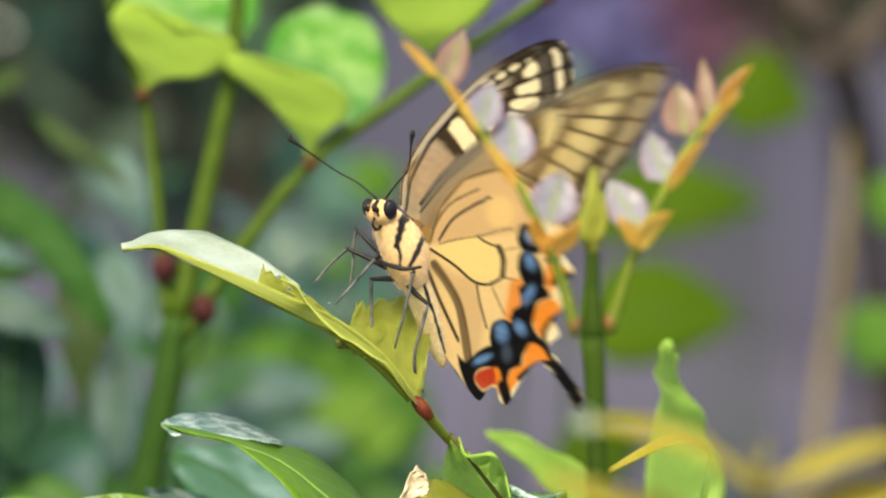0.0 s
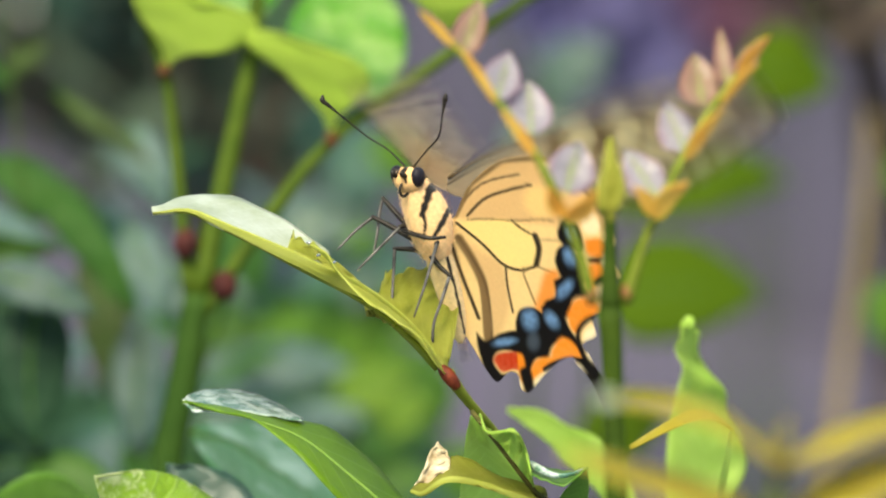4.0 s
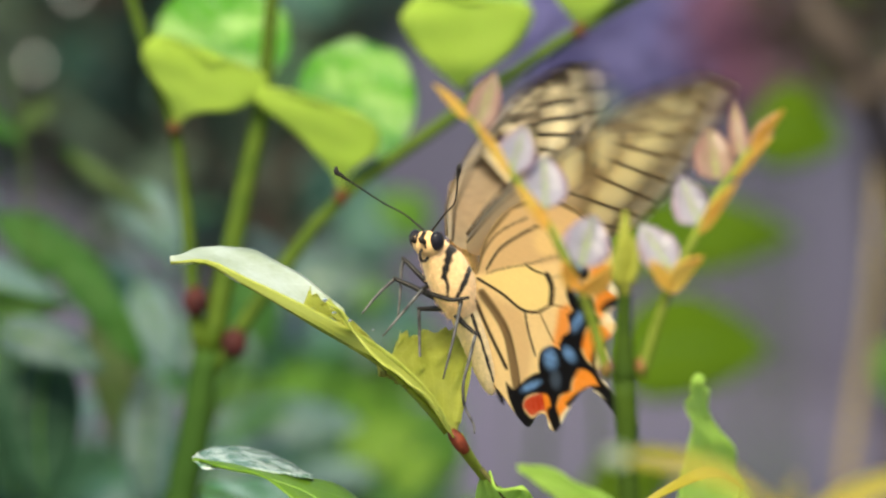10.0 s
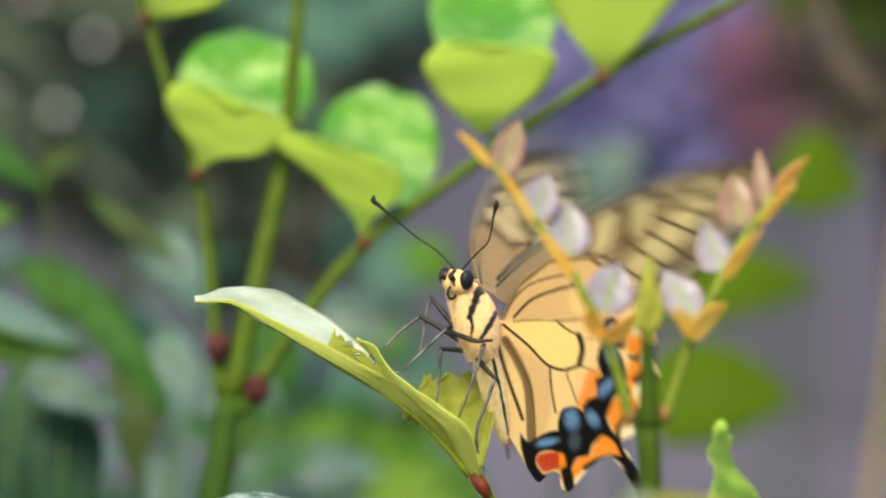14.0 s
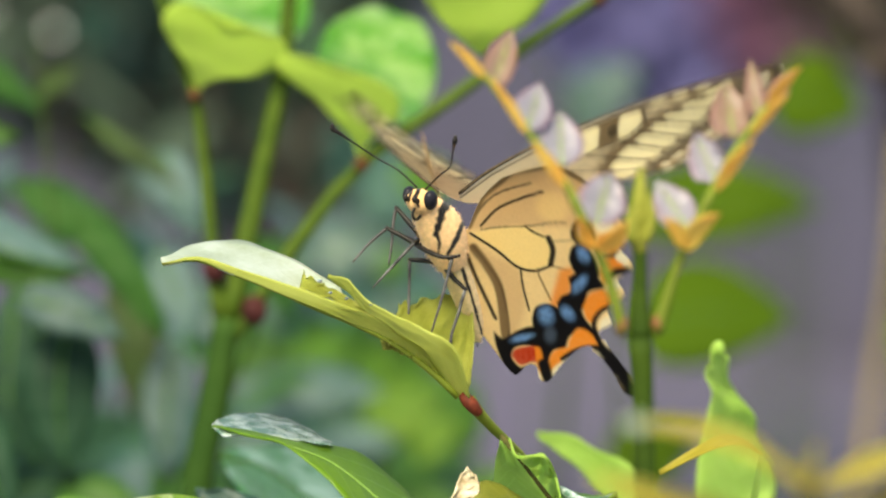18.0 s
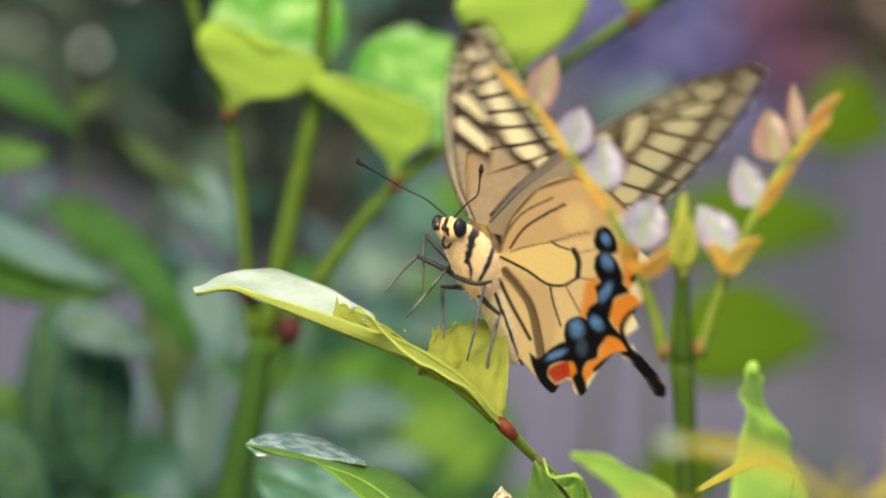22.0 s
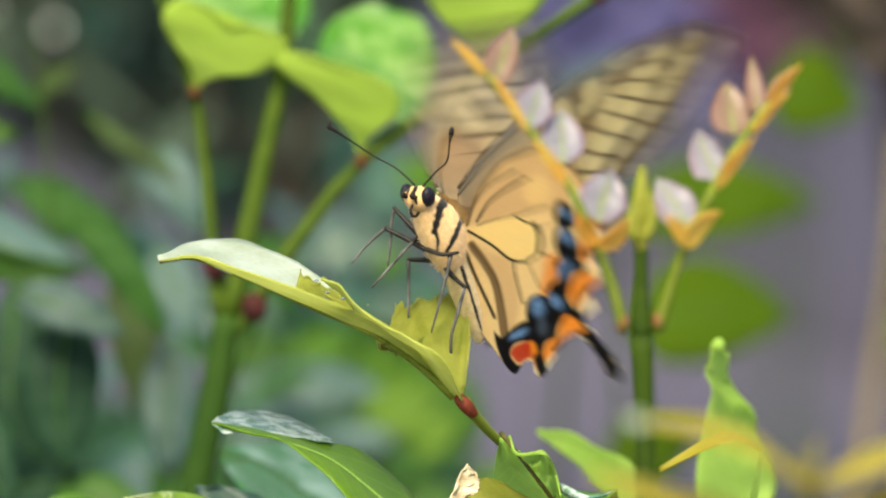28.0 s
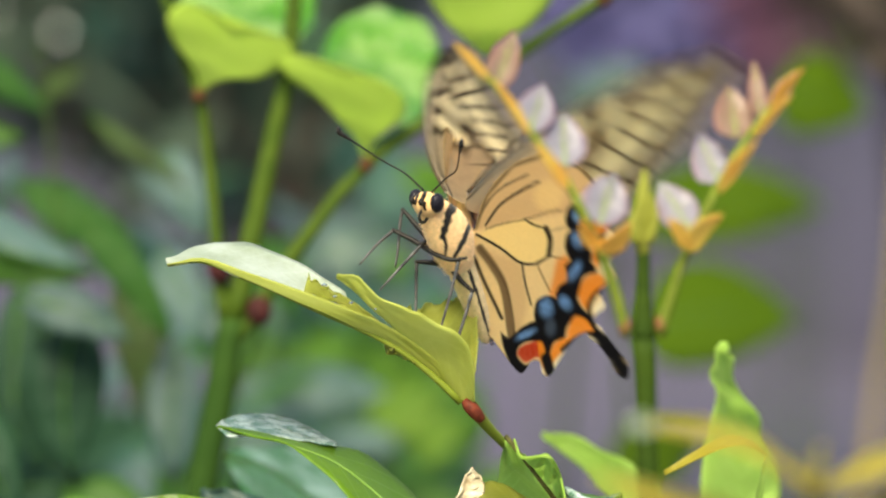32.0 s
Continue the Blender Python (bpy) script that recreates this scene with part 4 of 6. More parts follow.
def hind_colours(P, under):
    """Painted on the half-open wing, placed to fit the camera's view of it."""
    Q = np.stack([850 - .218 * P[:, 0] + .894 * P[:, 1], 400 - .844 * P[:, 0] - .373 * P[:, 1]], 1)
    n = len(P)
    grain = speckle(P, 9, 5)

    def dot(x, y, rx, ry):
        return np.hypot((Q[:, 0] - x) / rx, (Q[:, 1] - y) / ry)

    def inside(pts, blur=3.0):
        """1 inside a rounded polygon, fading over its rim."""
        ring = [(v.x, v.y) for v in smooth_line([(*p, 0) for p in pts + pts[:1]], len(pts) * 5)]
        d, _ = line_dist(Q, ring)
        odd = np.zeros(n, bool)
        for a, b in zip(ring, ring[1:] + ring[:1]):
            if a[1] != b[1]:
                cut = (Q[:, 1] > min(a[1], b[1])) & (Q[:, 1] <= max(a[1], b[1]))
                odd ^= cut & (Q[:, 0] < a[0] + (Q[:, 1] - a[1]) * (b[0] - a[0]) / (b[1] - a[1]))
        return soft(np.where(odd, d, -d), -blur, blur)

    def stroke(pts, width, colour, amount, col):
        d, _ = line_dist(Q, [(v.x, v.y) for v in smooth_line([(*p, 0) for p in pts], 20)])
        return lay(col, colour, (1 - soft(d, width * .75, width * 1.5)) * amount)

    col = np.tile(np.array(YELLOW), (n, 1)) * (1 + 0.06 * grain[:, None])
    tan, brown = np.array(YELLOW) * (0.80, 0.74, 0.74), (0.19, 0.11, 0.045)
    # duller front part with one bright patch
    front = soft(396 - 0.10 * (Q[:, 0] - 880) - Q[:, 1], -4, 8)
    col = lay(col, tan, front * 0.9)
    col = lay(col, (0.90, 0.64, 0.26), (1 - soft(dot(998, 344, 34, 34), 0.5, 1.1)) * 0.8)
    col = lay(col, tan, inside([(870, 425), (905, 445), (945, 470), (955, 540), (940, 590), (925, 590), (915, 520), (890, 460)], 8) * 0.8)
    # bright cell with black veins round it
    cell = [(862, 404), (900, 392), (952, 384), (990, 402), (999, 425), (994, 452), (970, 464), (938, 459), (905, 434)]
    col = lay(col, (0.96, 0.71, 0.28), inside(cell, 5))
    for pts, w, c, k in (([(860, 404), (905, 432), (940, 460), (970, 466), (994, 456)], 2.2, INK, .95), ([(952, 384), (972, 396), (990, 402)], 1.8, INK, .9), ([(992, 402), (1000, 424), (997, 452)], 4.4, INK, .95),
                         ([(876, 396), (915, 388), (952, 384), (1000, 373), (1020, 372)], 1.5, INK, .6), ([(878, 388), (904, 356), (940, 335), (980, 318)], 2.2, INK, .9), ([(862, 376), (900, 330), (960, 303)], 1.9, INK, .7),
                         ):
        col = stroke(pts, w, c, k, col)
    for pts, w, c, k in (([(946, 464), (952, 500), (963, 540)], 1.7, INK, .85), ([(974, 466), (990, 500), (1000, 520)], 1.8, brown, .7), ([(998, 454), (1030, 462)], 1.6, INK, .6), ([(1000, 408), (1030, 404)], 1.4, INK, .5),
                         ([(866, 430), (892, 466), (912, 508), (924, 590)], 7.0, brown, .9), ([(866, 428), (890, 460), (914, 500), (928, 560), (930, 592)], 2.0, INK, .4), ([(853, 438), (870, 482), (892, 530), (906, 560)], 2.8, INK, .95)):
        col = stroke(pts, w, c, k, col)
    rim, _ = line_dist(P, HIND[:6])
    col = lay(col, (0.20, 0.13, 0.055), (1 - soft(rim, 2, 8)) * 0.95)
    # orange-brown glow on the inner side of the band
    col = lay(col, ORANGE, inside([(1012, 462), (1034, 456), (1036, 480), (1026, 520), (1004, 534), (1000, 520)], 8) * 0.85)
    # black cells of the band
    for pts in ([(1028, 388), (1036, 368), (1052, 364), (1068, 384), (1072, 414), (1046, 412), (1032, 402)], [(1027, 440), (1031, 418), (1046, 408), (1068, 426), (1082, 466), (1066, 478), (1040, 466)],
                [(1028, 474), (1048, 462), (1080, 474), (1090, 490), (1064, 500), (1056, 532), (1030, 536), (1014, 528), (1016, 512), (1032, 500)], [(1010, 522), (1032, 510), (1050, 530), (1060, 552), (1086, 584), (1080, 590), (1046, 568), (1016, 562)],
                ):
        col = lay(col, INK, inside(pts, 2.5))
    for pts in ([(968, 556), (974, 534), (994, 526), (1012, 534), (1022, 552), (1050, 564), (1032, 588), (1026, 608), (1006, 614), (996, 642), (984, 654), (982, 620), (972, 588)],
                [(903, 584), (920, 596), (944, 580), (968, 571), (981, 582), (986, 612), (962, 607), (941, 613), (935, 630), (948, 648), (962, 648), (958, 672), (936, 674), (922, 648), (908, 612)]):
        col = lay(col, INK, inside(pts, 2.5))
    # blue dust fading downwards
    for x, y, rx, ry, lean in ((1051, 388, 12, 19, .2), (1052, 430, 16, 25, .2), (1047, 487, 15, 28, -.45), (1029, 543, 17, 22, .3), (992, 550, 20, 29, .1), (952, 594, 28, 12, 0)):
        u, v = Q[:, 0] - x - (Q[:, 1] - y) * lean, Q[:, 1] - y + (.32 * (Q[:, 0] - x) if y > 590 else 0)
        d = np.hypot(u / rx, v / ry)
        col = lay(col, BLUE, (1 - soft(d, 0.25, 1.0)) * (1 - 0.7 * soft(v, -0.2 * ry, ry)) * (1.0 + 0.5 * grain))
    col = lay(col, (0.10, 0.13, 0.17), (1 - soft(dot(1000, 585, 16, 24), 0.2, 1.0)) * 0.6)
    # orange by the edge, red in the corner
    for pts, c in (([(1066, 352), (1084, 346), (1100, 366), (1092, 382), (1072, 380)], CREAM), ([(1076, 394), (1100, 388), (1116, 404), (1104, 420), (1080, 418)], ORANGE), ([(1084, 436), (1104, 430), (1122, 444), (1110, 456), (1090, 484), (1082, 462)], ORANGE),
                   ([(1054, 528), (1066, 502), (1092, 494), (1110, 512), (1092, 528), (1076, 556), (1062, 552)], ORANGE), ([(1032, 594), (1046, 570), (1066, 574), (1088, 602), (1060, 602), (1034, 610)], ORANGE),
                   ([(996, 640), (1006, 616), (1030, 606), (1038, 614), (1012, 640), (1000, 652)], ORANGE), ([(934, 628), (942, 615), (966, 608), (981, 613), (984, 636), (968, 638), (950, 645)], RED), ([(974, 608), (984, 612), (990, 640), (986, 660), (978, 640)], ORANGE)):
        col = lay(col, c, inside(pts, 3) * (0.95 + 0.12 * grain))
    # black lines towards the rim, then a pale fringe in the scallops
    for pts, w in (([(1112, 518), (1086, 534), (1074, 558), (1082, 588), (1096, 608)], 4.0), ([(1128, 454), (1110, 458), (1100, 466)], 6.0), ([(1090, 602), (1062, 604), (1040, 614), (1022, 628)], 4.0), ([(1122, 408), (1104, 424), (1086, 428)], 4.0), ([(990, 640), (1000, 668), (1014, 672)], 9.0), ([(936, 650), (948, 664)], 8.0)):
        col = stroke(pts, w, INK, 1, col)
    for pts in ([(1122, 532), (1098, 542), (1084, 556), (1088, 580), (1100, 602), (1112, 600)], [(1060, 610), (1036, 622), (1006, 652), (1016, 668), (1046, 640), (1090, 640), (1080, 614)], [(966, 644), (980, 652), (986, 672), (966, 664)], [(1130, 464), (1112, 468), (1098, 484), (1110, 492), (1130, 484)], [(1122, 396), (1134, 404), (1130, 440), (1116, 440), (1106, 428)]):
        col = lay(col, CREAM, inside(pts, 2.5))
    dt, _ = line_dist(P, TAIL)
    col = lay(col, INK, (1 - soft(dt, 13, 16)) * soft(Q[:, 1], 596, 606))
    col = lay(col, CREAM, (1 - soft(np.abs(dt - 15), 2, 4)) * soft(Q[:, 1], 606, 616) * (1 - soft(Q[:, 1], 650, 665)) * (Q[:, 0] < 1132) * (Q[:, 0] - 1085 < (Q[:, 1] - 600) * .72))
    return col


def on_hind(x, y):
    """A point of the wing as painted in the camera's view, on the wing."""
    b = ((400 - y) - .417 * (x - 850)) / .935
    return b, ((x - 850) + .218 * b) / .894


def wing_mesh(name, outline, centre, paint, flip, camber, tail=None, rings=64, around=330, size=1.0, mat=None):
    """A thin cambered wing: back painted as upper side, front as underside (swapped when flip)."""
    loop = smooth_line([(*p, 0) for p in outline + outline[:1]], around + 1)[:-1]
    P = [centre]
    for r in range(1, rings + 1):
        f = (r / rings) ** 0.85
        for q in loop:
            P.append((centre[0] + (q[0] - centre[0]) * f, centre[1] + (q[1] - centre[1]) * f))
    faces = [(0, 1 + k, 1 + (k + 1) % around) for k in range(around)]
    for r in range(rings - 1):
        for k in range(around):
            j = (k + 1) % around
            a = 1 + r * around
            faces.append((a + k, a + around + k, a + around + j, a + j))
    if tail:
        line = smooth_line([(*p, 0) for p in tail], 14)
        o = len(P)
        for i, q in enumerate(line):
            d = line[min(i + 1, 13)] - line[max(i - 1, 0)]
            s = Vector((-d.y, d.x, 0)).normalized() * ((15, 13, 12, 11, 11, 11, 11, 12, 13, 14, 14, 13, 10, 4)[i])
            for c in (-1, -.4, .4, 1):
                P.append((q.x + s.x * c, q.y + s.y * c))
        for i in range(13):
            for c in range(3):
                a = o + i * 4 + c
                faces.append((a, a + 1, a + 5, a + 4))
    P = np.array(P)
    far = np.clip(P[:, 1] / 600, 0, 1)
    z = camber * (-22 * far ** 2 + 10 * np.sin(P[:, 0] / 48) * far)
    up, low = paint(P, False), paint(P, True)
    n = len(P)
    th = 0.45
    verts = [(p[0] * K, p[1] * K, (h + th) * K) for p, h in zip(P, z)] + [(p[0] * K, p[1] * K, (h - th) * K) for p, h in zip(P, z)]
    both = faces + [tuple(i + n for i in f[::-1]) for f in faces]
    a = 1 + (rings - 1) * around
    both += [(a + k, a + k + n, a + (k + 1) % around + n, a + (k + 1) % around) for k in range(around)]
    c = np.vstack([low, up] if flip else [up, low])
    c = np.hstack([np.clip(c, 0, 1), np.ones((len(c), 1))])
    me = mesh(name, [(v[0] * size, v[1] * size, v[2] * size) for v in verts], both, [mat or M_WING], colours=c)
    me.polygons.foreach_set("use_smooth", [True] * (len(both) - around) + [False] * around)
    return me


def local_part(name, geo, mat, parent, label="", **kw):
    """A part given in the insect's own axes, tenths of a millimetre."""
    me = mesh(name, [tuple(c * K for c in v) for v in geo[0]], geo[1], [mat], **kw)
    ob = new(name, me)
    ob.parent = parent
    if label:
        ob["label"] = label
    return ob


def body_loft(stations, sides=96, steps=26):
    """A round body through stations (along, back, radius across, radius back)."""
    a = smooth_line([(s[0], s[1], 0) for s in stations], len(stations) * steps)
    b = smooth_line([(s[2], s[3], 0) for s in stations], len(stations) * steps)
    verts, faces = [], []
    for p, r in zip(a, b):
        for k in range(sides):
            g = 2 * math.pi * k / sides
            verts.append(Vector((p.x, math.cos(g) * max(r.x, .5), p.y + math.sin(g) * max(r.y, .5))))
    n = len(a)
    for i in range(n - 1):
        for k in range(sides):
            j = (k + 1) % sides
            faces.append((i * sides + k, i * sides + j, (i + 1) * sides + j, (i + 1) * sides + k))
    faces.append(tuple(range(sides))[::-1])
    faces.append(tuple((n - 1) * sides + k for k in range(sides)))
    return verts, faces


def flat(v):
    """Place of a body point on the board, as the camera sees it."""
    return (AX_B.x * v[0] + AX_L.x * v[1] + AX_D.x * v[2], AX_B.y * v[0] + AX_L.y * v[1] + AX_D.y * v[2])


THORAX_STRIPES = [([(881, 356), (868, 386), (860, 414)], 7.0), ([(860, 412), (867, 426), (865, 454)], 3.0), ([(908, 362), (909, 396), (897, 424), (882, 450)], 5.0)]
HEAD_STRIPES = [([(832, 322), (826, 345), (829, 364)], 3.6), ([(818, 330), (813, 350)], 3.0)]


def fur_colours(verts, stripes, base):
    """Coat with dark stripes, each a line and its width."""
    P = np.array([flat(v) for v in verts])
    col = np.tile(np.array(base), (len(P), 1)) * (1 + 0.16 * speckle(P, 9, 8)[:, None] + 0.16 * speckle(P, 3.5, 9)[:, None])
    for s, width in stripes:
        pts = [(x - INSECT[0], INSECT[1] - y) for x, y in s]
        d, par = line_dist(P, pts)
        w = width * (1.15 - 0.5 * par) * (1 + 0.7 * speckle(P, 11, 4))
        col = lay(col, INK, 1 - soft(d / np.maximum(w, 0.5), 0.7, 1.3))
    return np.hstack([np.clip(col, 0, 1), np.ones((len(col), 1))])


WINGS = {}
FORE_SIZE = 1.05


def butterfly():
    ob = new("butterfly")
    ob.empty_display_size = 0.01
    ob.matrix_basis = REST
    tagged(ob, "yellow and black swallowtail butterfly fluttering on a chewed leaf", "butterfly")
    skin = (0.86, 0.55, 0.26)
    # trunk of the body
    tv = body_loft([(58, -74, 14, 16), (44, -70, 26, 28), (10, -58, 34, 40), (-30, -50, 38, 44), (-66, -48, 34, 38), (-98, -46, 24, 28)])
    local_part("thorax", tv, M_FUR, ob, "cream-yellow furry thorax with black stripes",
                        colours=fur_colours(tv[0], THORAX_STRIPES, skin))
    av = body_loft([(-88, -46, 20, 22), (-110, -42, 24, 25), (-160, -36, 23, 24), (-200, -32, 21, 21), (-240, -30, 16, 17), (-268, -29, 9, 10), (-278, -29, 3, 3)])
    local_part("abdomen", av, M_FUR, ob, "pale yellow abdomen with a dark side line", colours=fur_colours(av[0], [([(905, 470), (925, 530), (945, 600)], 3.0)], (0.74, 0.54, 0.27)))
    hv = ball((62, 0, -84), (Vector((26, 0, -4)), Vector((0, 27, 0)), Vector((0, 0, 24))), 48, 72)
    local_part("head", hv, M_FUR, ob, "striped cream and black head", colours=fur_colours(hv[0], HEAD_STRIPES, (0.66, 0.40, 0.17)))
    for s in (1, -1):
        local_part("eye", ball((69, 22 * s, -83), (Vector((19, 2 * s, 0)), Vector((0, 12, 3)), Vector((0, -3, 16))), 14, 20), M_EYE, ob, "shiny black compound eye")
        local_part("palp", tube([(74, 9 * s, -98), (86, 10 * s, -110), (92, 9 * s, -104)], [5, 5, 2], 8, 8), M_BLACK, ob)
        tip = (246, 150, -119) if s > 0 else (231, -120, -134)
        base = Vector((84, 9 * s, -74))
        t = Vector(tip)
        mid = base.lerp(t, 0.5) + Vector((-14, 6 * s, 16))
        ant = local_part("antenna", tube([base, base.lerp(mid, .5) + Vector((2, 0, 5)), mid, mid.lerp(t, .6), t - (t - mid) * .12, t], [1.9, 1.6, 1.6, 1.8, 4.0, 3.0], 26, 7), M_BLACK, ob, "thin black clubbed antenna")
        local_part("club", tube([t - (t - mid) * .16, t - (t - mid) * .05, t + Vector((5, -2 * s, 6))], [2.6, 5.0, 2.2], 8, 8), M_BLACK, ant)
    coil = [Vector((54 + math.cos(a) * (14 - a * .5), 4, -106 + math.sin(a) * (14 - a * .5))) for a in [i * .4 for i in range(20)]]
    local_part("proboscis", tube(coil, [3.4, 3, 2.6, 2], 60, 7), M_BLACK, ob, "black coiled proboscis")
    # legs, each upper and lower member a tube
    legs = (([(838, 424), (812, 396), (790, 371)], [(790, 371), (785, 393), (781, 440), (776, 474)], -34),
            ([(846, 446), (806, 424), (773, 407)], [(773, 407), (742, 434), (712, 468)], -24),
            ([(848, 424), (832, 426), (823, 430)], [(823, 430), (788, 468), (748, 512)], 24),
            ([(866, 466), (838, 464), (814, 463)], [(814, 463), (813, 520), (812, 568)], -20),
            ([(866, 448), (876, 458), (889, 458)], [(889, 458), (872, 526), (852, 594)], 34),
            ([(872, 468), (892, 494), (913, 514)], [(913, 514), (900, 560), (888, 600), (888, 640), (903, 674), (904, 692)], 16))
    for up, low, near in legs:
        a = [to_axes(x, y, near * (.4 + .3 * i)) for i, (x, y) in enumerate(up)]
        b = [to_axes(x, y, near) for x, y in low]
        leg = local_part("leg", tube(a, [5.8, 4.8, 3.6], 12, 7), M_BLACK, ob, "thin black and grey leg")
        local_part("shin", tube(b, [3.4, 3.0, 2.5, 1.7], 16, 7), M_GREY, leg, "grey lower leg")
        local_part("knee", ball(b[0], (Vector((4.2, 0, 0)), Vector((0, 4.2, 0)), Vector((0, 0, 4.2))), 6, 8), M_BLACK, leg)
    thigh = [to_axes(904, 452, 62), to_axes(876, 455, 62), to_axes(852, 448, 50), to_axes(828, 436, 20)]
    local_part("thigh", tube(thigh, [2.6, 4.0, 4.6, 4.4], 16, 7), M_BLACK, ob, "black upper leg across the breast")
    # fur as fine hairs
    rng = random.Random(4)
    for src, count, ln, name in ((tv, 3200, 5, "thorax_fur"), (av, 700, 4, "abdomen_fur"), (hv, 220, 4, "head_fur")):
        hv_, hf = [], []
        fur_base, shades = [], []
        me_v = src[0]
        for _ in range(count):
            v = me_v[rng.randrange(len(me_v))]
            out = Vector((0.0, v.y, v.z + 52)).normalized()
            out = (out + Vector((-0.9 + rng.gauss(0, .3), rng.gauss(0, .3), rng.gauss(0, .3)))).normalized()
            j = Vector((rng.gauss(0, 3), rng.gauss(0, 3), rng.gauss(0, 3)))
            p = v + j * .6
            q = p + out * ln * rng.uniform(.6, 1.3)
            side = out.cross(Vector((rng.random(), rng.random(), rng.random()))).normalized() * .4
            o = len(hv_)
            hv_ += [p - side, p + side, q]
            hf.append((o, o + 1, o + 2))
            fur_base += [v, v, v]
            shades += [rng.uniform(.75, 1.12)] * 3
        tint = fur_colours(fur_base, THORAX_STRIPES + HEAD_STRIPES, (0.66, 0.42, 0.18) if name == "head_fur" else (0.90, 0.60, 0.31))
        tint[:, :3] *= np.array(shades)[:, None]
        local_part(name, (hv_, hf), M_FUR, ob, "fine cream hair", smooth=False, colours=tint)["kind"] = "stuff"
    for s, word in ((1, "left"), (-1, "right")):
        fw = new(word + "_forewing", wing_mesh("forewing", FORE, (-30, 230), fore_colours, s < 0, s, rings=72, around=360, size=FORE_SIZE, mat=M_FOREWING))
        fw["label"] = "cream and black spotted forewing"
        hw = new(word + "_hindwing", wing_mesh("hindwing", HIND, (-130, 110), hind_colours, s < 0, s * .5, TAIL))
        hw["label"] = "yellow black-veined hindwing with blue, orange and red spots and a tail"
        for w, b in ((fw, (20, 16 * s, 0)), (hw, (-41, 20 * s, -15))):
            w.parent = ob
            w.location = Vector(b) * K
            WINGS[w.name] = (w, Vector(b) * K, s)
        for pts in ([(14, 2), (50, 62), (77, 160), (91, 290), (93, 420), (80, 520)],):
            local_part("vein", tube([(x, y, s * (-22 * (y / 600) ** 2 + 10 * math.sin(x / 48) * y / 600)) for x, y in [(p[0] * FORE_SIZE, p[1] * FORE_SIZE) for p in pts]], [3.4, 2.6, 1.6], 22, 6), M_COSTA, fw, "tan front rim")
        for pts in ([on_hind(862, 404), on_hind(905, 433), on_hind(940, 460), on_hind(970, 466)], [on_hind(946, 464), on_hind(952, 500), on_hind(962, 540)], [on_hind(990, 402), on_hind(1000, 424), on_hind(996, 454)]):
            local_part("vein", tube([(x, y, s * .5 * (-22 * (y / 600) ** 2 + 10 * math.sin(x / 48) * y / 600)) for x, y in pts], [1.2, 1.1, 0.9], 12, 6), M_BLACK, hw)
    return ob


BUTTERFLY_OB = butterfly()



# ---- plants further back ----
def draped(b, t, wid, w, mat, parent, fall=0.5, seed=0, arch=0.0, label=""):
    """A leaf whose base lies flat under the sky and whose tip hangs towards the viewer, or that lies on its side facing up."""
    bx, by = b
    tx, ty = t
    ln = math.hypot(tx - bx, ty - by)
    nx, ny = -(ty - by) / ln, (tx - bx) / ln
    if ny > 0:
        nx, ny = -nx, -ny
    down = max(0.0, (ty - by) / ln)
    left, right = [], []
    for i in range(9):
        q = i / 8
        h = wid / 2 * oval(q, 1.0)
        cx = bx + (tx - bx) * q + nx * arch * math.sin(math.pi * q)
        cy = by + (ty - by) * q + ny * arch * math.sin(math.pi * q)
        d = w + fall * ln * K * down * (1 - q) ** 2
        tip = 0.75 * (1 - down) * h * K
        left.append((cx + nx * h, cy + ny * h, d + tip))
        right.append((cx - nx * h, cy - ny * h, d - tip))
    return loft(left, right, [mat, mat], parent, "leaf", label, -0.06, 16, 9, 0.0005, M_LEAF, 0.0012, seed, 0.0006)


def folded(b, t, wid, w, sides, parent, arch=0.0, seed=0, tilt=(0.3, 0.9)):
    """A leaf creased along its midrib: the lower half falls away, the upper half lies under the sky."""
    bx, by = b
    tx, ty = t
    ln = math.hypot(tx - bx, ty - by)
    nx, ny = -(ty - by) / ln, (tx - bx) / ln
    if nx < 0:
        nx, ny = -nx, -ny
    mid, far, near = [], [], []
    for i in range(9):
        q = i / 8
        h = wid / 2 * oval(q)
        cx = bx + (tx - bx) * q + nx * arch * math.sin(math.pi * q)
        cy = by + (ty - by) * q + ny * arch * math.sin(math.pi * q)
        mid.append((cx, cy, w))
        near.append((cx - nx * h, cy - ny * h, w + tilt[0] * h * K))
        far.append((cx + nx * h, cy + ny * h, w + tilt[1] * h * K))
    # a colour for each half: the brighter one has the sky's light painted in
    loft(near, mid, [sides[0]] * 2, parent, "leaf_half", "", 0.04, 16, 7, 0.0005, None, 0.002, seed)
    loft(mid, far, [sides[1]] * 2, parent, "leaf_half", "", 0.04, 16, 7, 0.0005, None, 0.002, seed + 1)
    part("midrib", tube([spot(x, y, d - .001) for x, y, d in mid[::2]], [0.0011, 0.0008, 0.0004], 12, 6), M_LEAF, parent)


def back_shrub(base, label, leaves, stem_to, w, category="shrub"):
    ob = thing("background_shrub", spot(*base), label, category)
    for pts, rad in stem_to:
        rod(pts, rad, M_STEM, ob)
    for b, t, wid, dw, mat, fall in leaves:
        draped(b, t, wid, w + dw, mat, ob, fall, b[0] + t[1], wid * .10)
    return ob


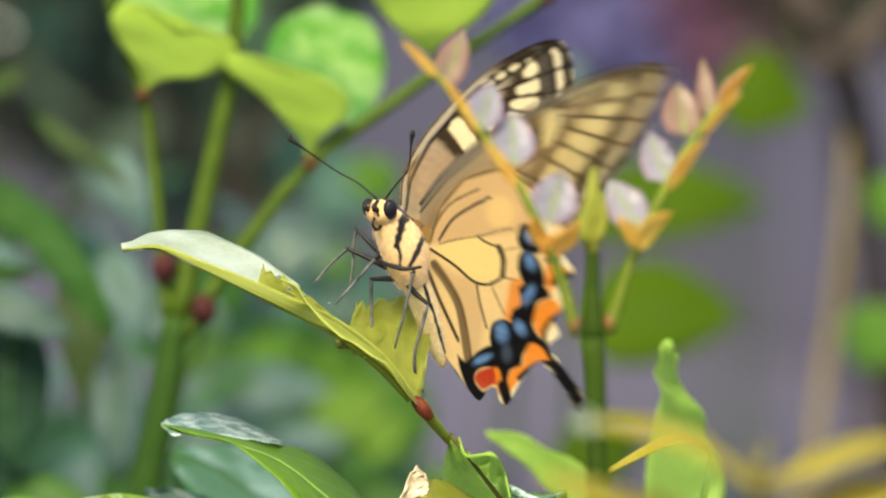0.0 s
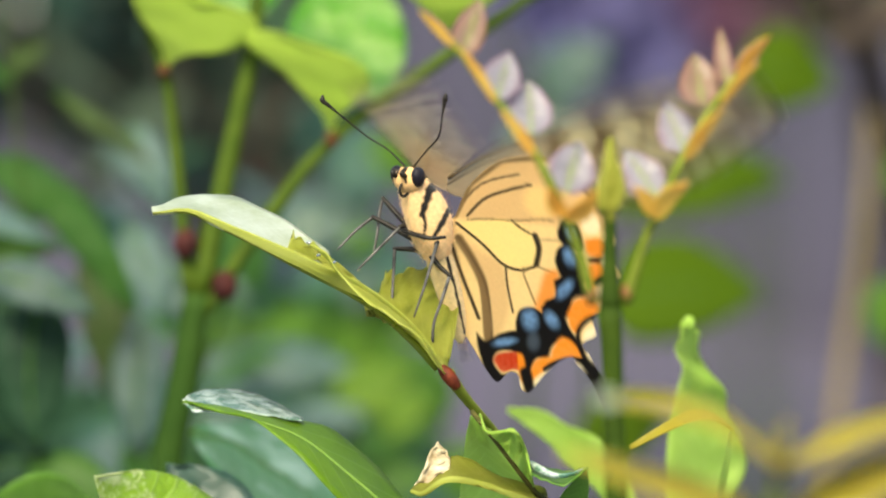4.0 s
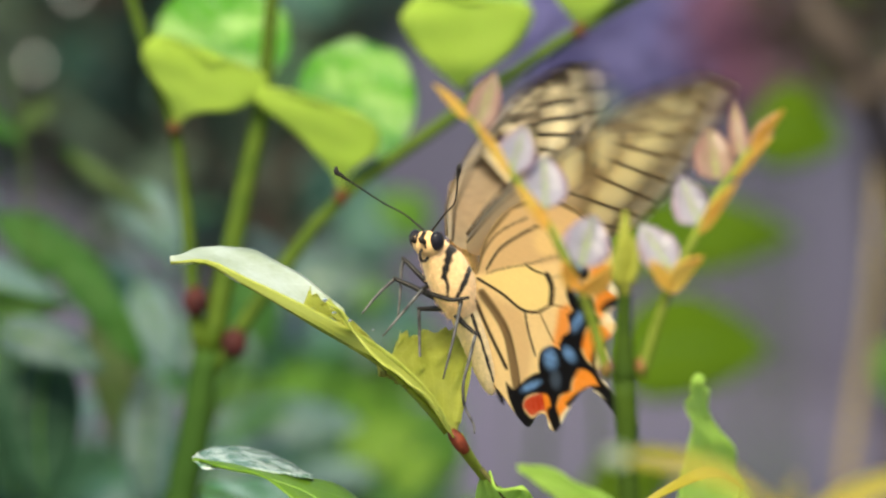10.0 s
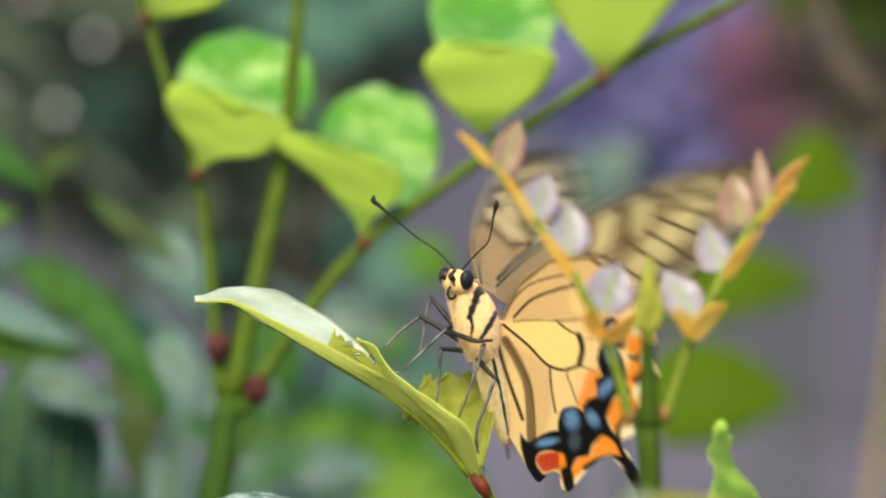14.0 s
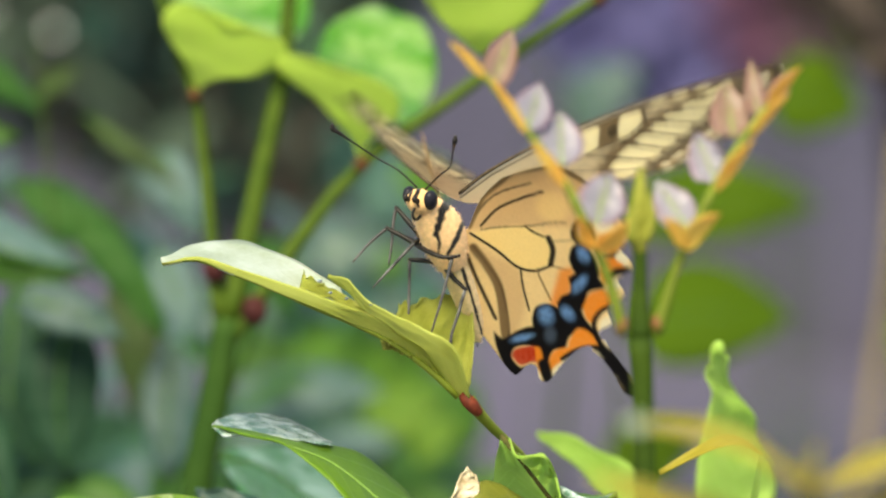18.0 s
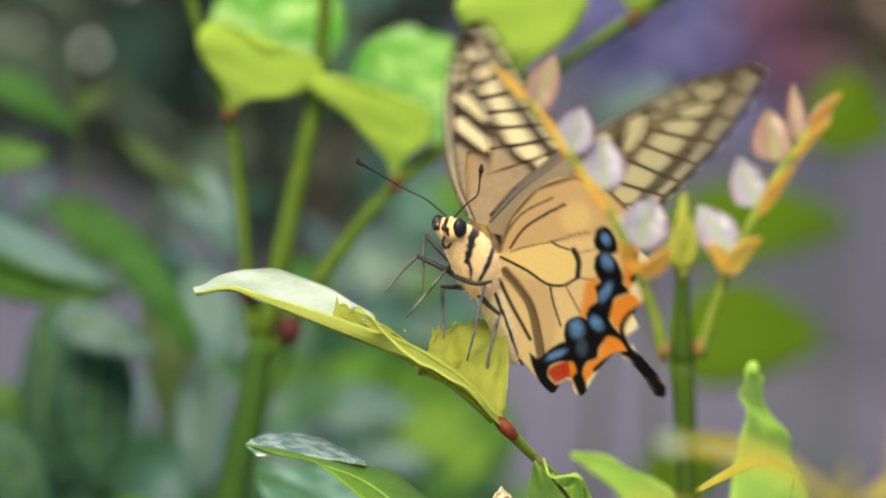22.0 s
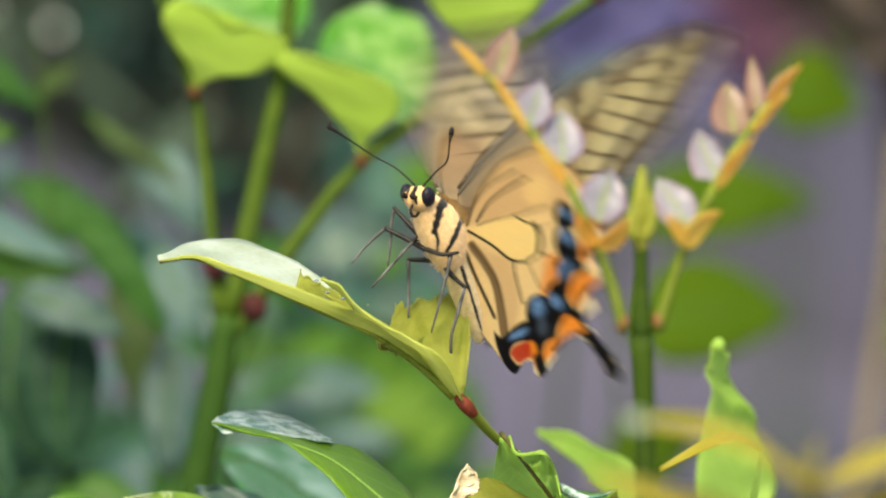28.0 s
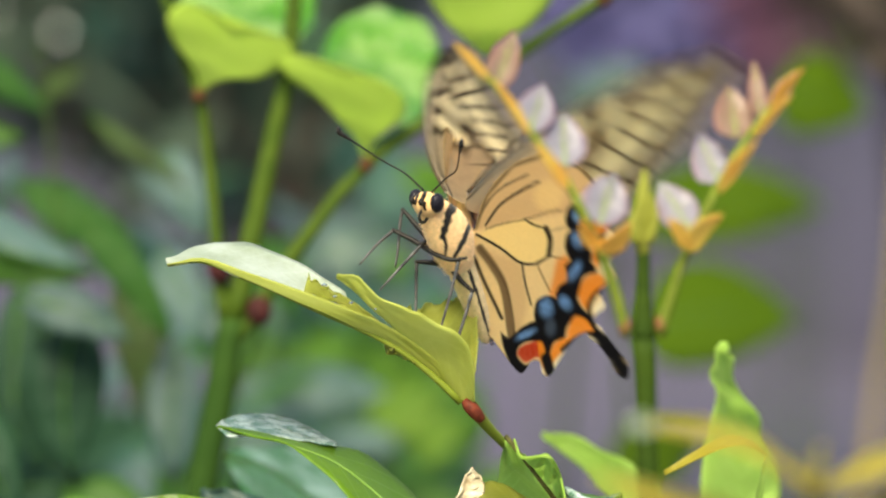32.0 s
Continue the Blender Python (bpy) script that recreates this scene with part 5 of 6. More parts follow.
def back_plants():
    D, B, L, O, P, Y, T = M_DARK, M_BLUE, M_LIME, M_OLIVE, M_PALE, M_SPRING, M_TEAL
    # dark shrub with hanging blue-green leaves
    w = .30
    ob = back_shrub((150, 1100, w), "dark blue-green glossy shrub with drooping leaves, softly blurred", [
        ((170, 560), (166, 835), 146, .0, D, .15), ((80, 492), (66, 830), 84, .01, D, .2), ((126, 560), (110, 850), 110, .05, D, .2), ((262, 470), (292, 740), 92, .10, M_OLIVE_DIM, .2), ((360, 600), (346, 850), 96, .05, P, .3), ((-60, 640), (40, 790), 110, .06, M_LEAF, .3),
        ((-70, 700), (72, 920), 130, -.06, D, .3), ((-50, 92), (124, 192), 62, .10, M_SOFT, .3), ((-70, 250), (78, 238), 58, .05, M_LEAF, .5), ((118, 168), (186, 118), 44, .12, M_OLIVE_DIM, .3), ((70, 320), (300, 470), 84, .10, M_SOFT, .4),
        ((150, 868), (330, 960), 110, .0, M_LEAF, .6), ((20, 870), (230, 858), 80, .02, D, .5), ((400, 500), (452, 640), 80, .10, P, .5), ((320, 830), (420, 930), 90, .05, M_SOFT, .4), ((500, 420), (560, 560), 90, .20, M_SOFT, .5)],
        [([(170, 2600, w + .01), (180, 1200, w + .01), (166, 780, w + .01), (150, 480, w + .04), (110, 60, w + .08)], [40, 14, 5, 4, 3]), ([(260, 2600, w), (330, 1100, w), (432, 760, w), (498, 590, w), (520, 480, w)], [40, 12, 6, 5, 4])], w)
    # more leaves; the creased one has sky shine painted on its upper half
    draped((176, 384), (346, 604), 70, w + .04, M_SOFT, ob, .3, 61, 14)
    draped((326, 438), (398, 606), 86, w + .10, T, ob, .4, 66)
    draped((200, 205), (372, 330), 38, w + .10, M_OLIVE_DIM, ob, .4, 62)
    draped((330, 262), (400, 420), 84, w + .12, T, ob, .5, 64)
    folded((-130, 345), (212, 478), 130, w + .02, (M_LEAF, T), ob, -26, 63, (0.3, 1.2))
    # lit top of the dark hanging leaf, put in as a separate pale piece
    draped((70, 520), (270, 596), 84, w - .01, P, ob, .6, 65, 10)
    # lighter leaves low in the middle
    back_shrub((700, 1200, .55), "bright green and bluish shrub low behind the twig, blurred", [
        ((500, 700), (728, 690), 92, .0, T, .5), ((440, 800), (560, 800), 80, .03, P, .7), ((690, 760), (830, 700), 96, .05, Y, .5), ((780, 810), (860, 740), 70, .02, Y, .4), ((700, 860), (900, 770), 80, .10, M_SOFT, .5),
        ((560, 640), (680, 610), 60, .12, L, .5), ((600, 810), (750, 775), 76, .04, T, .5), ((520, 900), (700, 840), 90, .06, P, .6), ((760, 680), (690, 610), 60, .14, L, .4), ((850, 640), (790, 540), 60, .15, L, .4),
        ((500, 560), (640, 520), 80, .16, P, .8), ((540, 480), (680, 440), 70, .2, B, .7), ((700, 560), (800, 545), 80, .2, P, .6), ((470, 660), (560, 590), 70, .18, M_LEAF, .5), ((890, 780), (810, 660), 80, .10, M_LEAF, .5),
        ((700, 930), (870, 880), 100, .06, M_LEAF, .6), ((330, 900), (500, 950), 110, -.05, M_LEAF, .5), ((840, 350), (750, 290), 80, .16, L, .4), ((680, 352), (830, 330), 140, .30, M_DEEP, .5), ((640, 446), (780, 425), 110, .30, P, .5), ((715, 486), (768, 452), 44, .20, L, .5), ((900, 930), (950, 820), 80, .10, L, .4),
        # the dark leaves here stand for shaded gaps in the foliage
        ((600, 740), (700, 720), 50, .08, D, .6), ((440, 740), (540, 690), 60, .12, D, .5), ((770, 790), (720, 850), 60, .10, D, .5), ((500, 940), (740, 860), 140, -.12, M_LEAF, .6), ((560, 870), (660, 850), 46, -.14, P, .6)],
        [([(760, 2600, .58), (730, 1200, .58), (720, 800, .60), (760, 520, .66)], [40, 14, 8, 5])], .55)
    # broad olive leaves on the right
    back_shrub((1300, 1200, .68), "broad olive-green leaves on a thin stem, blurred", [
        ((1140, 380), (1500, 360), 150, .15, O, .5), ((1160, 580), (1450, 560), 190, .0, O, .5), ((1406, 165), (1576, 195), 150, .05, O, .4), ((1120, 860), (1290, 760), 130, .04, O, .5), ((1640, 640), (1760, 560), 120, .05, L, .4),
        ((1690, 400), (1770, 320), 100, .05, L, .4)],
        [([(1240, 2600, .72), (1180, 1200, .70), (1140, 600, .69), (1130, 300, .68)], [34, 14, 8, 6])], .68)
    # pale blue-green foliage behind the forewings
    back_shrub((1100, 700, .9), "pale blue-green distant foliage, blurred", [
        ((1060, 230), (1180, 110), 110, .0, P, .9), ((1000, 330), (1120, 250), 90, .0, B, .9), ((1130, 330), (1080, 420), 90, .0, D, .6), ((700, -60), (480, -120), 130, .0, M_DEEP, .7), ((820, -160), (640, -80), 100, .02, M_DEEP, .7),
        ((520, -190), (300, -160), 110, .02, M_DEEP, .7), ((560, 40), (640, 180), 110, .1, D, .5)],
        [([(1020, 2600, 1.0), (1030, 900, .95), (1060, 240, .92), (900, -60, .92)], [30, 14, 8, 6])], .92)


back_plants()


def hedge(x0, x1, y0, low, num, seed, label, stems, kinds):
    """A dim clump of small leaves far behind, hanging down to the line low(x)."""
    ob = thing("hedge", spot((x0 + x1) / 2, 900, 1.6), label, "hedge", "far hedges")
    rng = random.Random(seed)
    verts, faces, slots = [], [], []
    for i in range(num):
        x, y = rng.uniform(x0, x1), rng.uniform(y0, 1250)
        if y > low(x) + rng.uniform(-90, 90) and not (x < 700 and y > 800 and rng.random() < .4):
            continue
        c = spot(x, y, 1.25 + rng.uniform(0, .5))
        d = Vector((rng.gauss(0, 1), rng.gauss(0, 1), rng.gauss(0, .8))).normalized() * rng.uniform(.015, .03)
        s = d.cross(Vector((rng.random(), rng.random(), rng.random()))).normalized() * rng.uniform(.006, .012)
        k = d.cross(s).normalized() * .003
        o = len(verts)
        verts += [c - d, c + s + k, c + d, c - s + k, c - k]
        faces += [(o, o + 1, o + 4), (o + 1, o + 2, o + 4), (o + 2, o + 3, o + 4), (o + 3, o, o + 4)]
        slots += [rng.choice(kinds)] * 4
    part("foliage", (verts, faces), [M_SHADE, M_DEEP, M_OLIVE, M_BARK], ob, "small dark leaves", slots=slots, smooth=False)["kind"] = "stuff"
    for x in stems:
        rod([(x, 2600, 1.5), (x + 40, 700, 1.5), (x - 20, 0, 1.5), (x + 30, -400, 1.5)], [60, 46, 34, 20], M_BARK, ob, "branch", "dark brown branch")


def thicket(x0, x1, y0, y1, w0, w1, num, seed, kinds, label, gaps, size=1.0):
    """Middle-distance leaves of many sizes turned to the sky, with a few openings to the paving."""
    ob = thing("thicket", spot((x0 + x1) / 2, y1 + 60, (w0 + w1) / 2), label, "shrub", "middle-distance shrubs")
    rng = random.Random(seed)
    verts, faces, slots, uvs = [], [], [], []
    for i in range(num):
        x, y = rng.uniform(x0, x1), rng.uniform(y0, y1)
        if any(math.hypot((x - gx) / rx, (y - gy) / ry) < 1 for gx, gy, rx, ry in gaps):
            continue
        c = spot(x, y, rng.uniform(w0, w1))
        a = rng.uniform(0, 2 * math.pi)
        d = (RIGHT * math.cos(a) + Vector((0, 0, 1)) * (0.55 * math.sin(a)) + Vector((0, -0.5 * rng.random(), 0))).normalized()
        up = Vector((rng.gauss(0, .35), -0.45 + rng.gauss(0, .3), 1.0))
        side = d.cross(up).normalized()
        nor = side.cross(d).normalized()
        ln, wd = size * rng.uniform(.016, .034), size * rng.uniform(.007, .013)
        o = len(verts)
        for r in range(7):
            q = r / 6
            h = wd * oval(q)
            mid = c + d * (ln * (2 * q - 1)) - nor * (0.5 * ln * (q - .35) ** 2)
            for k in (-1, 0, 1):
                verts.append(mid + side * (h * k) + nor * (0.25 * h * abs(k)))
                uvs.append((q, k))
        m = rng.choice(kinds)
        for r in range(6):
            for k in range(2):
                p = o + r * 3 + k
                faces.append((p, p + 1, p + 4, p + 3))
                slots.append(m)
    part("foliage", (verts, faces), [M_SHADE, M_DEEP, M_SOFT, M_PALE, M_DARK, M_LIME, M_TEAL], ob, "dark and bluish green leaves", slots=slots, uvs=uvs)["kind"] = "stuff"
    for k in range(4):
        x = x0 + (x1 - x0) * (k + .5) / 4
        rod([(x, 2600, w1), (x + 30, y1, w1), (x - 20, (y0 + y1) / 2, w1)], [40, 14, 6], M_STEM, ob)


GAPS = [(262, 720, 46, 52), (10, 570, 46, 70), (330, 120, 70, 60), (470, 320, 50, 70), (150, 240, 50, 40), (900, 420, 150, 500), (600, 320, 90, 70), (640, 600, 70, 40)]
thicket(-420, 560, 760, 1150, .75, 1.05, 200, 31, (0, 1, 1, 2, 2, 2, 4, 4), "dense shaded green and bluish shrub, strongly blurred", GAPS)
thicket(520, 900, 470, 1150, .85, 1.1, 200, 37, (1, 2, 2, 2, 5, 5), "bright green shrub low behind, strongly blurred", GAPS)
thicket(-160, 640, 300, 900, .50, .72, 80, 43, (3, 3, 6, 1, 4, 2, 4, 6), "dark green small-leaved shrub, sky sheen painted into the pale bluish leaves, blurred", GAPS + [(225, 300, 70, 60), (250, 770, 70, 60)], 0.38)


def glints():
    """Whitish blobs on added twigs, painted in place of far blurred sky glints."""
    ob = thing("glint_twig", spot(150, 900, 1.2), "added twig with whitish blobs painted as blurred sky glints", "twig")
    rod([(190, 2600, 1.22), (180, 700, 1.22), (150, 60, 1.21), (214, -76, 1.21), (150, -180, 1.21)], [26, 10, 6, 5, 4], M_BARK, ob)
    for x, y, r in ((146, 52, 15), (212, -74, 15), (96, -150, 12), (30, 20, 10)):
        part("leaf", ball(spot(x, y, 1.2), (UP * r * K * 1.1, RIGHT * r * K, FWD * r * K * .3), 8, 12), M_GLINT, ob, "whitish blob painted as a glint")
    ob = thing("glint_twig", spot(760, 1000, .7), "added low twig with two whitish blobs painted as glints", "twig")
    rod([(800, 2600, .72), (790, 1000, .71), (806, 815, .71), (700, 900, .71)], [26, 8, 5, 4], M_STEM, ob)
    for x, y, r in ((806, 812, 7), (780, 900, 6)):
        part("leaf", ball(spot(x, y, .7), (UP * r * K, RIGHT * r * K, FWD * r * K * .3), 8, 12), M_GLINT, ob, "whitish blob painted as a glint")


glints()


def left_low(x):
    if x < 160:
        return 150
    return 270 if x < 300 else 330 if x < 700 else 40


hedge(-500, 800, -520, left_low, 3000, 9, "deep green hedge far behind, shade put into its leaf colours", (-200, 250, 420), (0, 0, 0, 1, 3))
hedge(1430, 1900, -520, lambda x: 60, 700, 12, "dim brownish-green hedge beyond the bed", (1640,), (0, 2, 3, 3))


def flower_bed():
    """Violet and magenta flowers on the far side of the paving."""
    for mat, lab, x0, x1, y0, y1, w, num, seed in ((M_PETAL, "violet-blue flowers in a far bed, blurred", 940, 1480, -420, 180, 2.2, 1100, 3), (M_MAGENTA, "dull magenta flowers in a far bed, blurred", 1320, 1500, -120, 150, 2.0, 170, 5)):
        ob = thing("flower_clump", spot((x0 + x1) / 2, 700, w), lab, "flowers", "flowers in the far bed")
        rng = random.Random(seed)
        verts, faces = [], []
        for i in range(num):
            u, v = rng.gauss(0, .45), rng.gauss(0, .45)
            if u * u + v * v > 1:
                continue
            c = spot((x0 + x1) / 2 + u * (x1 - x0) / 2, (y0 + y1) / 2 + v * (y1 - y0) / 2, w + rng.uniform(-.08, .08))
            a = Vector((rng.gauss(0, 1), -1.0, rng.gauss(0, 1) + .6)).normalized()
            p = a.cross(Vector((0, 0, 1))).normalized()
            q = a.cross(p)
            r = rng.uniform(.009, .016)
            o = len(verts)
            verts.append(c)
            for k in range(8):
                g = k * math.pi / 4
                verts.append(c + (p * math.cos(g) + q * math.sin(g)) * r * (1 if k % 2 else .55) + a * r * .35)
            faces += [(o, o + 1 + k, o + 1 + (k + 1) % 8) for k in range(8)]
        part("petals", (verts, faces), mat, ob, smooth=False)["kind"] = "stuff"
        for j in range(5):
            x = x0 + (x1 - x0) * (j + .5) / 5
            rod([(x, 2600, w), (x + 20, 700, w), (x, (y0 + y1) / 2, w)], [14, 10, 6], M_STEM, ob, "stalk")


flower_bed()


def cane():
    ob = thing("garden_cane", spot(1600, 1700, .8), "dry tan garden cane standing upright, blurred", "cane")
    rod([(1500, 2600, .8), (1570, 880, .8), (1597, 662, .8), (1626, 474, .8), (1648, 211, .8), (1664, 80, .8)], [20, 17, 17, 17, 17, 16], M_CANE, ob, "pole")
    for x, y in ((1593, 700), (1640, 300)):
        knob((x, y, .8), 20, M_CANE, ob, "joint", "cane joint", .6)
    ob2 = thing("woody_branch", spot(1640, 60, 1.0), "dark reddish-brown woody branch with a swollen knot, blurred", "branch")
    rod([(1760, 2600, 1.0), (1740, 900, .95), (1700, 400, .9), (1650, 190, .75), (1600, 60, .72), (1530, -40, .72), (1480, -200, .75)], [50, 30, 26, 38, 46, 30, 20], M_BARK, ob2, "branch")
    rod([(1620, 130, .75), (1690, 50, .75), (1780, -60, .75)], [40, 40, 34], M_BARK, ob2, "side_branch")
    knob((1606, 112, .72), 50, M_BARK, ob2, "knot", "swollen knot", 1.0)


cane()



# ---- movement ----
# sway against the ground: seconds, tenths of a millimetre right and down (and degrees clockwise)
LEAF_SWAY = [
    (0, -15, 10, -1.9), (0.5, -11, 10, -1.5), (1, -17, 15, -2), (1.5, -19, 7, -2.1), (2, -9, 1, -1.3), (2.5, -9, 0, -0.2), (3, -8, 1, 0.1), (3.5, -4, -3, -0.4),
    (5.5, -11, 1, -1.1), (6, -16, 6, 0.7), (6.5, -4, 3, 2.3), (7, 4, 0, 1.9), (7.5, -6, 10, 2.3), (8, 0, 7, 1.2), (8.5, 6, 5, 2.9), (9, 19, -3, 3.3),
    (9.5, 1, 4, 1.2), (10, -5, 9, 2.1), (10.5, -3, 7, 2.1), (11, 5, 1, 4.7), (11.5, -1, 4, 3), (12, -13, 15, 0.2), (12.5, -3, 7, -1.8), (13, 3, 9, 0.7),
    (13.5, 1, 9, 1.9), (14, -5, 4, 2.8), (14.5, 0, -2, -0.7), (15, -19, 6, -2), (15.5, -5, 7, 1), (17.5, -14, 0, -3), (18, -19, 1, -5.4), (18.5, -30, 11, -3.4),
    (19, -21, 6, -6.4), (19.5, -25, 11, -4.4), (20, -16, 8, -2.8), (20.5, -11, 9, -1.9), (21, -14, 7, -2.3), (21.5, -24, 14, -4.9), (22, -17, 9, -6.5), (22.5, -12, 5, -3.8),
    (23, -1, 0, 0), (23.5, 2, -2, 0.3), (24, -13, 6, -1.5), (24.5, -16, 10, -2.7), (25, -21, 15, -4.8), (25.5, -18, 11, -3.4), (26, -11, 4, -2.4), (26.5, -20, -1, -0.8),
    (28.5, -28, 11, -5.4), (29, -27, 13, -4.5), (29.5, -29, 20, -5.3), (30, -11, 6, -1.4), (30.5, -23, 11, -2.4), (31, -17, 7, -1.6), (31.5, -26, 10, -2.5), (32, -23, 11, -4.4),
]
INSECT_SWAY = [
    (0, -20, 25), (0.5, -10, 28), (1, -17, 31), (1.5, -21, 27), (2, -10, 19), (2.5, 3, 20), (3, 1, 19), (3.5, -5, 10),
    (5.5, -11, 13), (6, -3, 19), (6.5, 14, 12), (7, 20, 7), (7.5, 14, 19), (8, 9, 14), (8.5, 22, 10), (9, 35, -5),
    (9.5, 6, 5), (10, 8, 21), (10.5, 9, 17), (11, 39, 7), (11.5, 19, 13), (12, -6, 30), (12.5, -15, 17), (13, 8, 15),
    (13.5, 20, 15), (14, 20, 8), (14.5, -1, 1), (15, -28, 16), (15.5, 6, 10), (17.5, -20, 4), (18, -39, 7), (18.5, -43, 18),
    (19, -50, 14), (19.5, -37, 15), (20, -23, 9), (20.5, -10, 10), (21, -15, 12), (21.5, -42, 24), (22, -48, 21), (22.5, -29, 8),
    (23, 0, 0), (23.5, 6, -7), (24, -17, 2), (24.5, -28, 10), (25, -39, 13), (25.5, -30, 9), (26, -12, 1), (26.5, -25, 4),
    (28.5, -43, 8), (29, -37, 13), (29.5, -44, 20), (30, -11, 4), (30.5, -25, 8), (31, -9, 4), (31.5, -32, 10), (32, -36, 11),
]
SPRIG_SWAY = [
    (0, -17, -3), (0.5, -12, -1), (1, -21, 3), (1.5, -20, 1), (2, -17, -5), (2.5, -21, -7), (3, -22, 0), (3.5, -21, -15),
    (5.5, -43, -2), (6, -29, 11), (6.5, -12, 3), (7, -11, 4), (7.5, -15, 15), (8, -11, 2), (8.5, 2, 12), (9, -4, 6),
    (9.5, -11, 9), (10, -16, 14), (10.5, -9, 16), (11, -1, 12), (11.5, -7, 15), (12, -13, 19), (12.5, -15, 15), (13, -26, 9),
    (13.5, -14, 21), (14, -14, 15), (14.5, -21, 6), (15, -28, 14), (15.5, -21, 19), (17.5, -15, -3), (18, -23, -4), (18.5, -24, 0),
    (19, -17, 0), (19.5, -25, 1), (20, -11, -1), (20.5, -9, 3), (21, -3, 2), (21.5, -17, 2), (22, -9, 4), (22.5, -11, 2),
    (23, 1, -1), (23.5, -2, -2), (24, -16, 0), (24.5, -8, 5), (25, -15, 7), (25.5, -11, 2), (26, -16, -1), (26.5, -18, -10),
    (28.5, -22, -2), (29, -21, -4), (29.5, -23, 6), (30, -14, -3), (30.5, -17, 1), (31, -17, -3), (31.5, -26, -1), (32, -26, -3),
]
# how the body leans: seconds, degrees back from the lens, degrees round the sight line
LEAN = [
    (0, 6, 1.4), (1, 8.8, -0), (2, 7, -0.8), (3, 8, -2.7), (6, 11.1, -1.1), (7, 4.5, -2.8), (8, 4, 0.7), (9, 4.8, 0.4),
    (10, 4.2, 2.1), (11, 3.8, -4.8), (12, 1.7, 0.6), (13, -0.3, -0.6), (14, 7.1, -3.8), (14.5, -2.8, 0.6), (15, 1.8, 0.4), (18, -2.4, -0.2),
    (19, -1, 1.3), (20, 5.8, -0.7), (21, 3, -1.4), (22, -3.6, 2.8), (23, 2.3, 1.1), (24, 3.7, -3.5), (25, 1.4, -0.4), (26, -0, -3.9),
    (26.5, -1.3, 3.3), (29, 1.2, -1.5), (30, 3, 2.9), (31, 4.2, -5.5), (31.4, -4.7, 0.3), (32, -3.1, 0.1),
]
EYE_AT = Vector((70, 24, -84)) * K
# seconds; half-open angle and forward hold of the left and the right forewing; half-open angle of the left and the right
# hindwing, all in degrees; and how far they sweep while the shutter is open
BEAT = [
    (0, 12, 5, 1, 0, 21, 7, 11), (0.5, 20, 2, 25, -2, 25, 25, 9), (1, 32, 0, 32, -2, 36, 32, 10), (1.5, 24, 2, 30, -2, 30, 30, 10), (2, 13, 6, 23, -2, 25, 22, 7), (2.5, 24, 2, 30, -2, 30, 30, 7),
    (3, 11, 1, 6, 0, 20, 21, 4), (3.5, 40, 2, 44, -2, 50, 44, 4), (5.5, 40, 2, 40, -2, 50, 40, 4), (6, 6, 1, -2, 4, 6, 9, 8), (6.5, 18, 2, 20, -2, 22, 20, 8), (7, 14, 5, 20, -5, 31, 31, 10),
    (7.5, 16, 2, 20, -2, 20, 20, 9), (8, 61, -6, 9, -1, 46, 12, 1), (8.5, 16, 2, 20, -2, 20, 20, 8), (9, 69, -2, 36, -13, 68, 37, 18), (9.5, 48, 2, 42, -2, 60, 42, 2), (10, 17, 2, 5, 0, 23, 23, 9),
    (10.5, 6, 2, 12, -2, 8, 12, 7), (11, 16, 2, 23, -1, 25, 25, 10), (11.5, 18, 2, 22, -2, 22, 22, 9), (12, 3, 0, 2, 0, 6, 6, 2), (12.5, 42, 2, 46, -2, 52, 46, 5), (13, 58, -1, 32, -3, 57, 34, 1),
    (13.5, 22, 2, 26, -2, 28, 26, 8), (14, 16, 4, 20, -3, 37, 37, 10), (14.5, 46, 2, 39.1, -2, 57, 39, 2), (15, 18, 4, 9, -4, 23, 18, 4), (15.5, 10, 2, 14, -2, 12, 14, 6), (17.5, 24, 2, 36, -2, 30, 36, 6),
    (18, 45, -6, 50, -12, 44, 51, 7), (18.5, 12, 2, 20, -2, 15, 20, 10), (19, 21, 5, 31, 1, 32, 33, 1), (19.5, 50, 2, 62, -2, 62, 62, 6), (20, 5, 5, 7, -2, 12, 8, 9), (20.5, 6, 2, 12, -2, 8, 12, 6),
    (21, -5, 2, 1, 2, -5, 4, 1), (21.5, 24, 2, 33, -2, 30, 33, 8), (22, 19, 7, 28, 0, 30, 32, 7), (22.5, 20, 2, 38, -2, 25, 38, 2), (23, 73, -13, 19, -5, 64, 22, 7), (23.5, 35, 2, 30, -2, 44, 30, 6),
    (24, 7, 1, 14, 0, 7, 22, 8), (24.5, 14, 2, 25, -2, 18, 25, 9), (25, 19, 4, 33, -4, 26, 29, 9), (25.5, 21, 2, 35, -2, 26, 35, 8), (26, 10, 8, 35, -5, 17, 36, 8), (26.5, 11, 2, 0.6, -2, 14, 1, 3),
    (28.5, 16, 2, 34, -2, 20, 34, 7), (29, 4, 2, 23, 4, 9, 21, 8), (29.5, 14, 2, 32, -2, 18, 32, 8), (30, 19, 9, 31, -3, 29, 28, 9), (30.5, 20, 2, 30, -2, 25, 30, 9), (31, -5, 0, 9, 4, -7, 13, 9),
    (31.4, 41, 2, 39.7, -2, 51, 40, 2), (32, 16, 8, 31, -9, 23, 34, 8),
]


